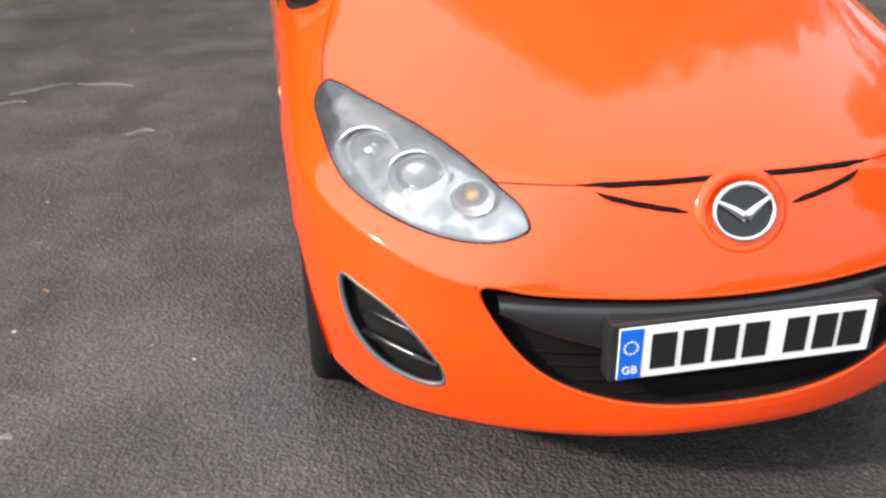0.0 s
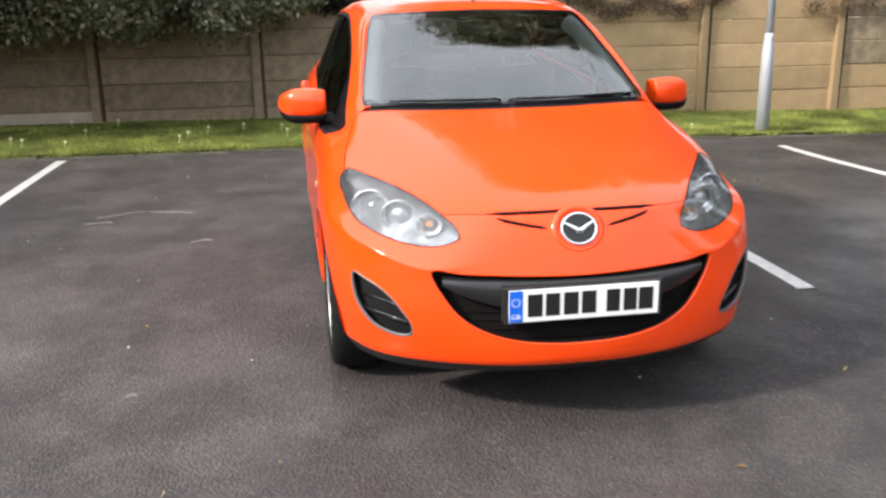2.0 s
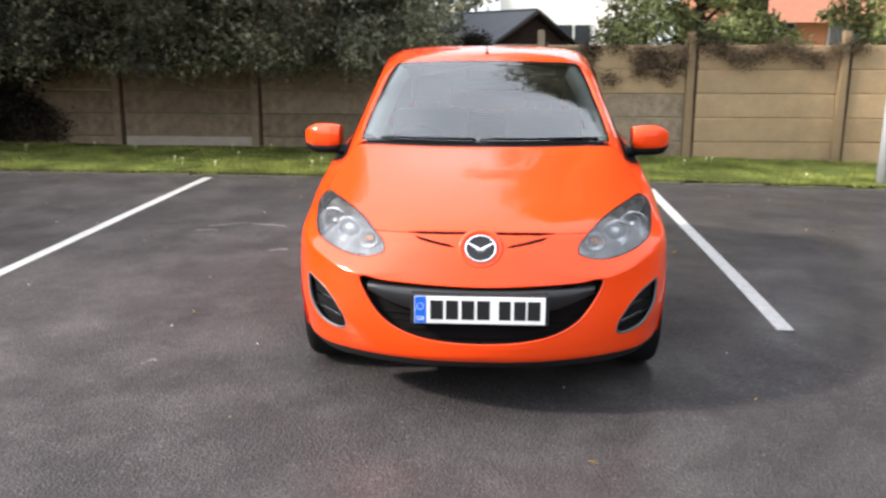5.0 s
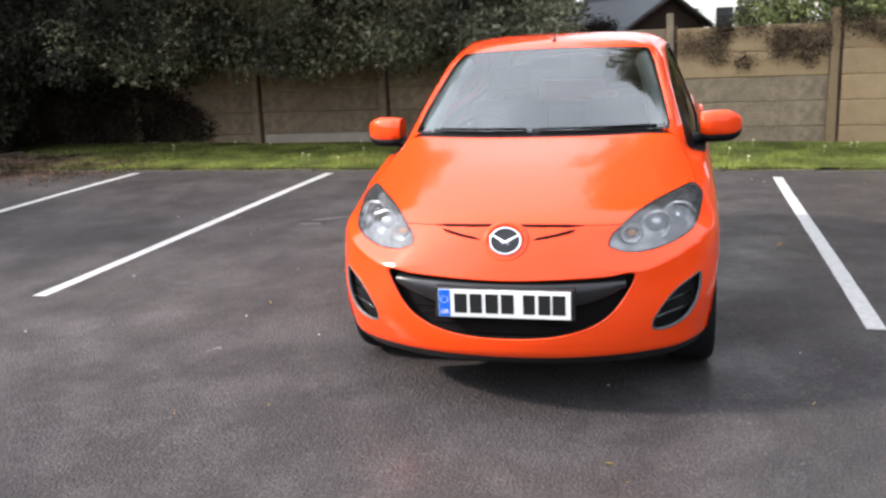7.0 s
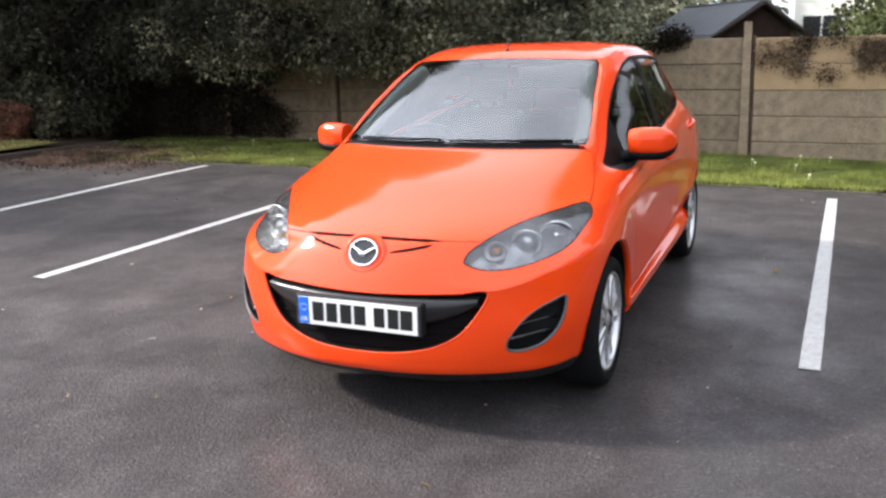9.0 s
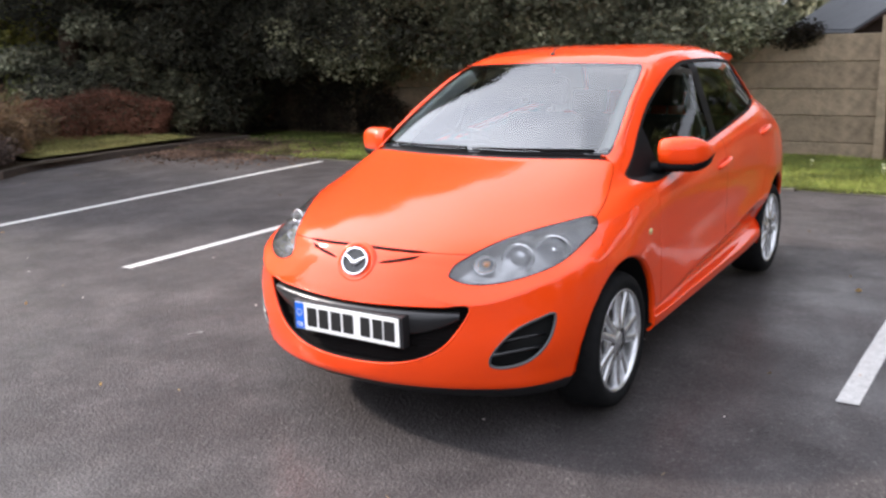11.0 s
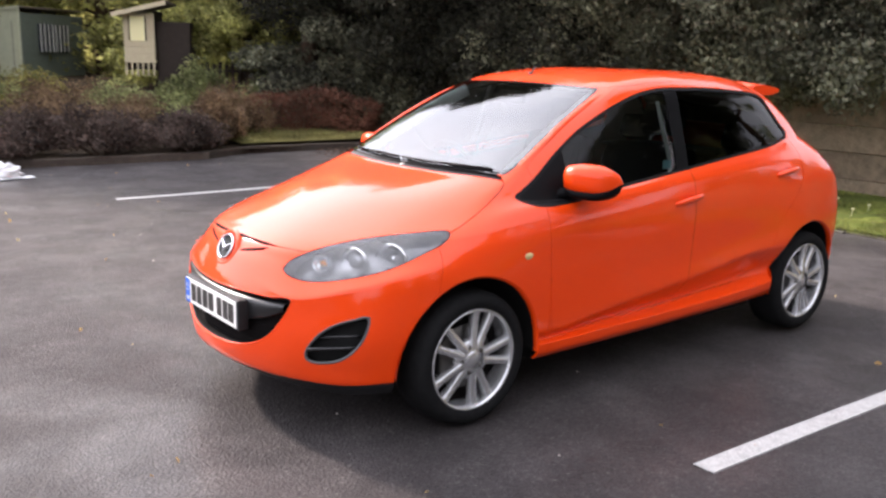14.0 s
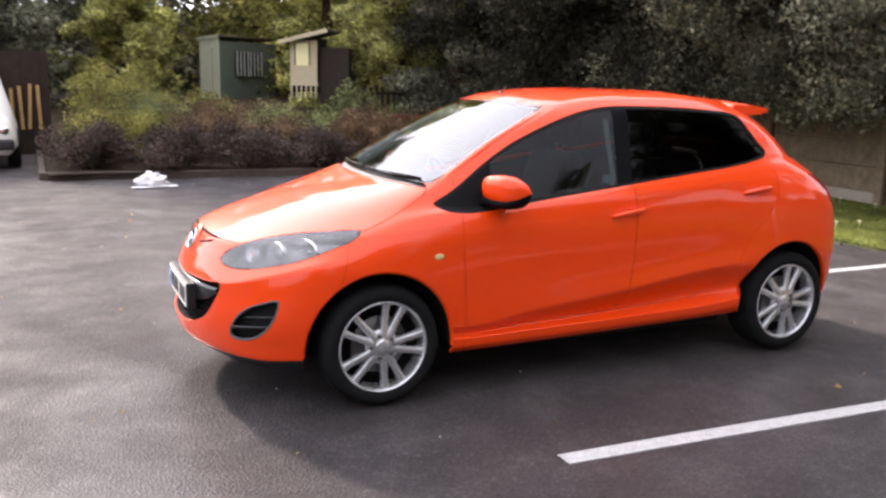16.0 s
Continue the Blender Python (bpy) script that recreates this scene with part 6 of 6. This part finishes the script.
part("door", box_bm((.042, -.30, .2), (.056, .14, 1.6), .006), GREENPAINT, sh)
part("door_gap", box_bm((.042, .14, .2), (.048, .155, 1.6), .002), DARKWOOD, sh)
# this wall's darker green paints in the shaded side of the shed
side = part("side_wall", box_bm((-3.0, .30, 0), (-.02, .37, 1.85), .006), SHED_SHADE, sh)
for k in range(2):
    w = part("window", box_bm((-2.1 + .72 * k, .37, .75), (-1.5 + .72 * k, .46, 1.55), .006), DARKPANE, sh)
    for q in (0, .19, .38, .57):
        part("glazing_bar", box_bm((-2.1 + .72 * k + q, .46, .75), (-2.065 + .72 * k + q, .475, 1.55), .003), WHITEWOOD, w)
part("side_wall", box_bm((-3.0, -.37, 0), (-.02, -.30, 1.85), .006), GREENPAINT, sh)
bm = box_bm((-3.05, -.42, -.02), (.08, .44, .025), .006)
bm.transform(Matrix.Translation((0, 0, 1.96)) @ Matrix.Rotation(radians(6), 4, "X"))
part("roof", bm, FELT, sh)
bm = box_bm((.08, -.42, -.05), (.10, .44, .03), .004)
bm.transform(Matrix.Translation((0, 0, 1.96)) @ Matrix.Rotation(radians(6), 4, "X"))
part("fascia", bm, GREENPAINT, sh)
# low dark picket fence beside the hen house
pf = thing("picket_fence", "low dark wooden picket fence among shrubs", "fence", (-14.2, 5.35, .62), 88)
for k in range(17):
    part("picket", box_bm((.0 + .135 * k, -.012, 0), (.075 + .135 * k, .012, .62 + .05 * (k % 2)), .004), DARKWOOD, pf)
for z in (.16, .46):
    part("rail", box_bm((-.05, .012, z), (2.3, .04, z + .06), .004), DARKWOOD, pf)
# dark close-boarded fence with orange battens
FENCEWOOD = mat("dark brown fence boards", (.030, .021, .016), .85, 0, .15, vary=((7, .5, (.05, .036, .028)),))
df = thing("board_fence", "tall dark brown close-boarded garden fence", "fence", (-12.75, -.30, 0))
for k in range(16):
    part("board", box_bm((-.012 + .012 * (k % 2), -.15 * k - .15, .02), (.012 + .012 * (k % 2), -.15 * k + .008, 1.80 + .012 * math.sin(k * 2.7)), .004), FENCEWOOD, df)
PALING = mat("orange stained wood", (.50, .30, .11), .7, vary=((9, .5, (.36, .20, .07)),))
for k, (y, tall) in enumerate(((-.60, 1.16), (-.46, 1.20), (-.32, 1.24), (-.17, 1.22))):
    bm = box_bm((.024, y - .026, .46), (.062, y + .026, tall), .006)
    bm.transform(Matrix.Translation((0, y, .8)) @ Matrix.Rotation(radians(3 * math.sin(k * 2.3)), 4, "X") @ Matrix.Translation((0, -y, -.8)))
    part("batten", bm, PALING, df, "orange stained upright batten")
for z in (.4, 1.4):
    part("rail", box_bm((-.07, -2.4, z), (-.014, .0, z + .08), .005), FENCEWOOD, df)

# crumpled plastic bag on the asphalt
BAG = mat("white plastic bag", (.82, .82, .82), .45, 0, .4, bump=((18, .01),))
bm = bmesh.new()
bmesh.ops.create_icosphere(bm, subdivisions=4, radius=1)
for v in bm.verts:
    k = .75 + .45 * noise.noise(v.co * 2.1) + .15 * noise.noise(v.co * 6)
    v.co = Vector((v.co.x * .15 * k, v.co.y * .24 * k, max(-.02, v.co.z * .14 * k + .05)))
for f in bm.faces:
    f.smooth = True
bag = tagged(part("plastic_bag", bm, BAG), "crumpled white plastic bag lying on asphalt", "bag")
bag.matrix_basis = pose(-7.83, .80, .02, 0, 0, 8)
rows = [[(.05 + .03 * j + .02 * math.sin(i * 1.1 + j), -.30 + .06 * i, -.006 + .008 * noise.noise((i * .7, j * .9, 4)) + .004) for j in range(6)] for i in range(11)]
part("bag_flap", sweep_bm(rows), BAG, bag)

# small building behind the fence
SLATE = mat("slate roof", (.10, .105, .115), .6, 0, .3, vary=((4, .5, (.07, .07, .078)), (30, .4, (.15, .155, .16))))
BROWN = mat("dark brown boarding", (.030, .018, .014), .8, 0, .2, vary=((12, .5, (.05, .03, .024)),))
gs = thing("gabled_outbuilding", "dark boarded outbuilding with a slate gable roof", "outbuilding", (.65, 11.0, 0), 28)
prof = [(-.72, 1.46), (0, 1.93), (.66, 1.46)]
part("wall", mesh_bm([(-.66, 0, -.2), (.60, 0, -.2), (.60, 0, 1.46), (0, 0, 1.88), (-.66, 0, 1.46), (-.66, 3, -.2), (.60, 3, -.2), (.60, 3, 1.46), (0, 3, 1.88), (-.66, 3, 1.46)], [(0, 1, 2, 3, 4), (5, 9, 8, 7, 6), (0, 4, 9, 5), (1, 6, 7, 2)]), BROWN, gs)
for a, b in ((prof[0], prof[1]), (prof[1], prof[2])):
    d = math.atan2(b[1] - a[1], b[0] - a[0])
    L = math.hypot(b[0] - a[0], b[1] - a[1])
    m = Matrix.Translation((a[0], 0, a[1])) @ Matrix.Rotation(-d, 4, "Y")
    roof = part("roof", box_bm((-.06, -.12, 0), (L + .02, 3.1, .035), .006, None, m), SLATE, gs)
    for k in range(6):
        part("slate_course", box_bm((L * k / 6, -.125, .035), (L * (k + 1) / 6 + .02, 3.1, .046), .003, None, m), SLATE, roof)
part("barge_board", tube_bm([(-.72, -.13, 1.45), (0, -.13, 1.92), (.66, -.13, 1.45)], .03, 6), BROWN, gs)

# houses far beyond the fence
BRICK = mat("orange brick", (.42, .17, .09), .85, 0, .2, vary=((3, .4, (.34, .13, .07)), (40, .4, (.5, .24, .14))))
STUCCO = mat("white stucco", (.80, .78, .74), .8, 0, .2, vary=((2, .3, (.7, .68, .64)),))
TILE = mat("clay tile", (.36, .15, .09), .8, 0, .2, vary=((5, .5, (.28, .11, .07)),))


def house(x, y, w, d, eave, ridge, wallm, roofm, turn, label):
    t = thing("house", label, "house", (x, y, 0), turn)
    part("wall", box_bm((-w / 2, 0, -.3), (w / 2, d, eave)), wallm, t)
    r = mesh_bm([(-w / 2 - .3, -.35, eave - .1), (w / 2 + .3, -.35, eave - .1), (w / 2 + .3, d / 2, ridge), (-w / 2 - .3, d / 2, ridge), (-w / 2 - .3, d + .35, eave - .1), (w / 2 + .3, d + .35, eave - .1)], [(0, 1, 2, 3), (3, 2, 5, 4), (0, 3, 4), (1, 5, 2)])
    roof = part("roof", r, roofm, t)
    part("chimney", box_bm((w * .25, d / 2 - .3, ridge - .6), (w * .25 + .6, d / 2 + .3, ridge + .9), .02), BRICK, roof)
    for k in range(3):
        for z in (.9, 3.5):
            if z + 1.2 < eave:
                cx = -w / 2 + w * (k + .5) / 3
                wn_ = part("window", box_bm((cx - .7, -.06, z), (cx + .7, .02, z + 1.25), .01), WHITEWOOD, t)
                for q in (-.66, .04):
                    part("pane", box_bm((cx + q, -.075, z + .08), (cx + q + .62, -.055, z + 1.17), .004), DARKPANE, wn_)


house(3.2, 34, 6.0, 7.0, 5.2, 7.4, STUCCO, TILE, -6, "white plastered house with a clay tile roof")
house(12.5, 30, 8.0, 6.0, 2.2, 4.2, BRICK, TILE, 10, "orange brick house with a low tiled roof")
house(20.0, 24, 7.0, 6.0, 3.2, 5.0, STUCCO, SLATE, 14, "pale house with a dark slate roof")

# pale parked car beyond the bed
CREAMCAR = mat("cream car paint", (.72, .70, .64), .4, 0, .3, .8)
pc = thing("parked_car", "cream parked car beside the planted bed", "car", (-10.1, -1.62, 0), 90)
sec = [(0.0, .30, .62, .66), (.06, .24, .78, .76), (.35, .22, .86, .80), (.95, .22, .98, .82), (1.25, .22, 1.10, .80), (1.75, .22, 1.44, .68), (2.6, .22, 1.48, .66), (3.5, .22, 1.30, .70), (3.9, .26, .95, .74), (4.0, .32, .80, .68)]
rows = [[(s_ * wq * f_, yy, lo + (hi - lo) * g) for s_, f_, g in ((-1, .86, 0), (-1, 1, .22), (-1, .98, .55), (-1, .86, .9), (-1, .6, 1), (1, .6, 1), (1, .86, .9), (1, .98, .55), (1, 1, .22), (1, .86, 0))] for yy, lo, hi, wq in sec]
bm = sweep_bm(rows, close=True)
bm.faces.new(bm.verts[:10])
bm.faces.new(bm.verts[-10:][::-1])
bmesh.ops.recalc_face_normals(bm, faces=bm.faces[:])
part("body", bm, CREAMCAR, pc)
for s_ in (-1, 1):
    for yy in (.78, 3.2):
        part("wheel", dish_bm([(.0001, -.02), (.19, -.02), (.20, -.03), (.28, -.03), (.30, .0), (.30, .16), (.0001, .16)], Matrix.Translation((s_ * .80, yy, .30)) @ Matrix.Rotation(radians(90 * s_), 4, "Z"), 28), TYRE, pc)
    part("headlight", dish_bm([(.13, .02), (.12, -.03), (.06, -.05), (.0001, -.055)], Matrix.Translation((s_ * .55, .05, .60)) @ Matrix.Diagonal((1.2, 1, .7, 1)), 24), CHROME, pc)
part("bumper", box_bm((-.76, -.06, .32), (.76, .12, .48), .04), BLACK, pc)

# drift of brown litter in the shaded corner
r = np.random.default_rng(31)
DRIFT = leaf_mat("brown leaf litter", (.085, .055, .042), (.15, .10, .072), .8)
n = 15000
p = np.stack([r.normal(-8.0, .95, n), 6.7 + r.normal(0, .50, n) - .1 * r.random(n), 0 * r.random(n)], 1)
p = p[(p[:, 0] < -5.6)]
p[:, 2] = [(lift(a, b) if b > kerb_line(a) else rise(a, b)) + .010 for a, b, _ in p]
tagged(leaf_mesh("leaf_drift", p, r.uniform(.02, .05, len(p)), .1, DRIFT, aspect=.7), "brown dead leaves drifted into the shaded corner", "leaves", kind="stuff")

# bits on the asphalt
r = np.random.default_rng(21)
LITTER = leaf_mat("fallen leaves", (.30, .17, .06), (.42, .33, .16), .8)
n = 150
p = np.stack([r.uniform(-8, 6, n), r.uniform(-4, 6.3, n), 0 * r.random(n)], 1)
p = p[(np.abs(p[:, 0]) > 1.0) | (p[:, 1] < -.2) | (p[:, 1] > 4)]
p[:, 2] = [rise(a, b) + .008 for a, b, _ in p]
tagged(leaf_mesh("fallen_leaves", p, r.uniform(.015, .045, len(p)), .06, LITTER, aspect=.7), "scattered small dry leaves on asphalt", "leaves", kind="stuff")
bm = bmesh.new()
STONE = mat("pale stone chips", (.42, .39, .35), .8, rand=.2)
for k in range(45):
    x, y = r.uniform(-5, 5), r.uniform(-4, 6)
    q = r.uniform(.002, .006)
    box_bm((x - q, y - q * .8, rise(x, y)), (x + q, y + q * .8, rise(x, y) + q), 0, bm)
tagged(part("stone_chips", bm, STONE), "small pale stone chips on asphalt", "stones", kind="stuff")
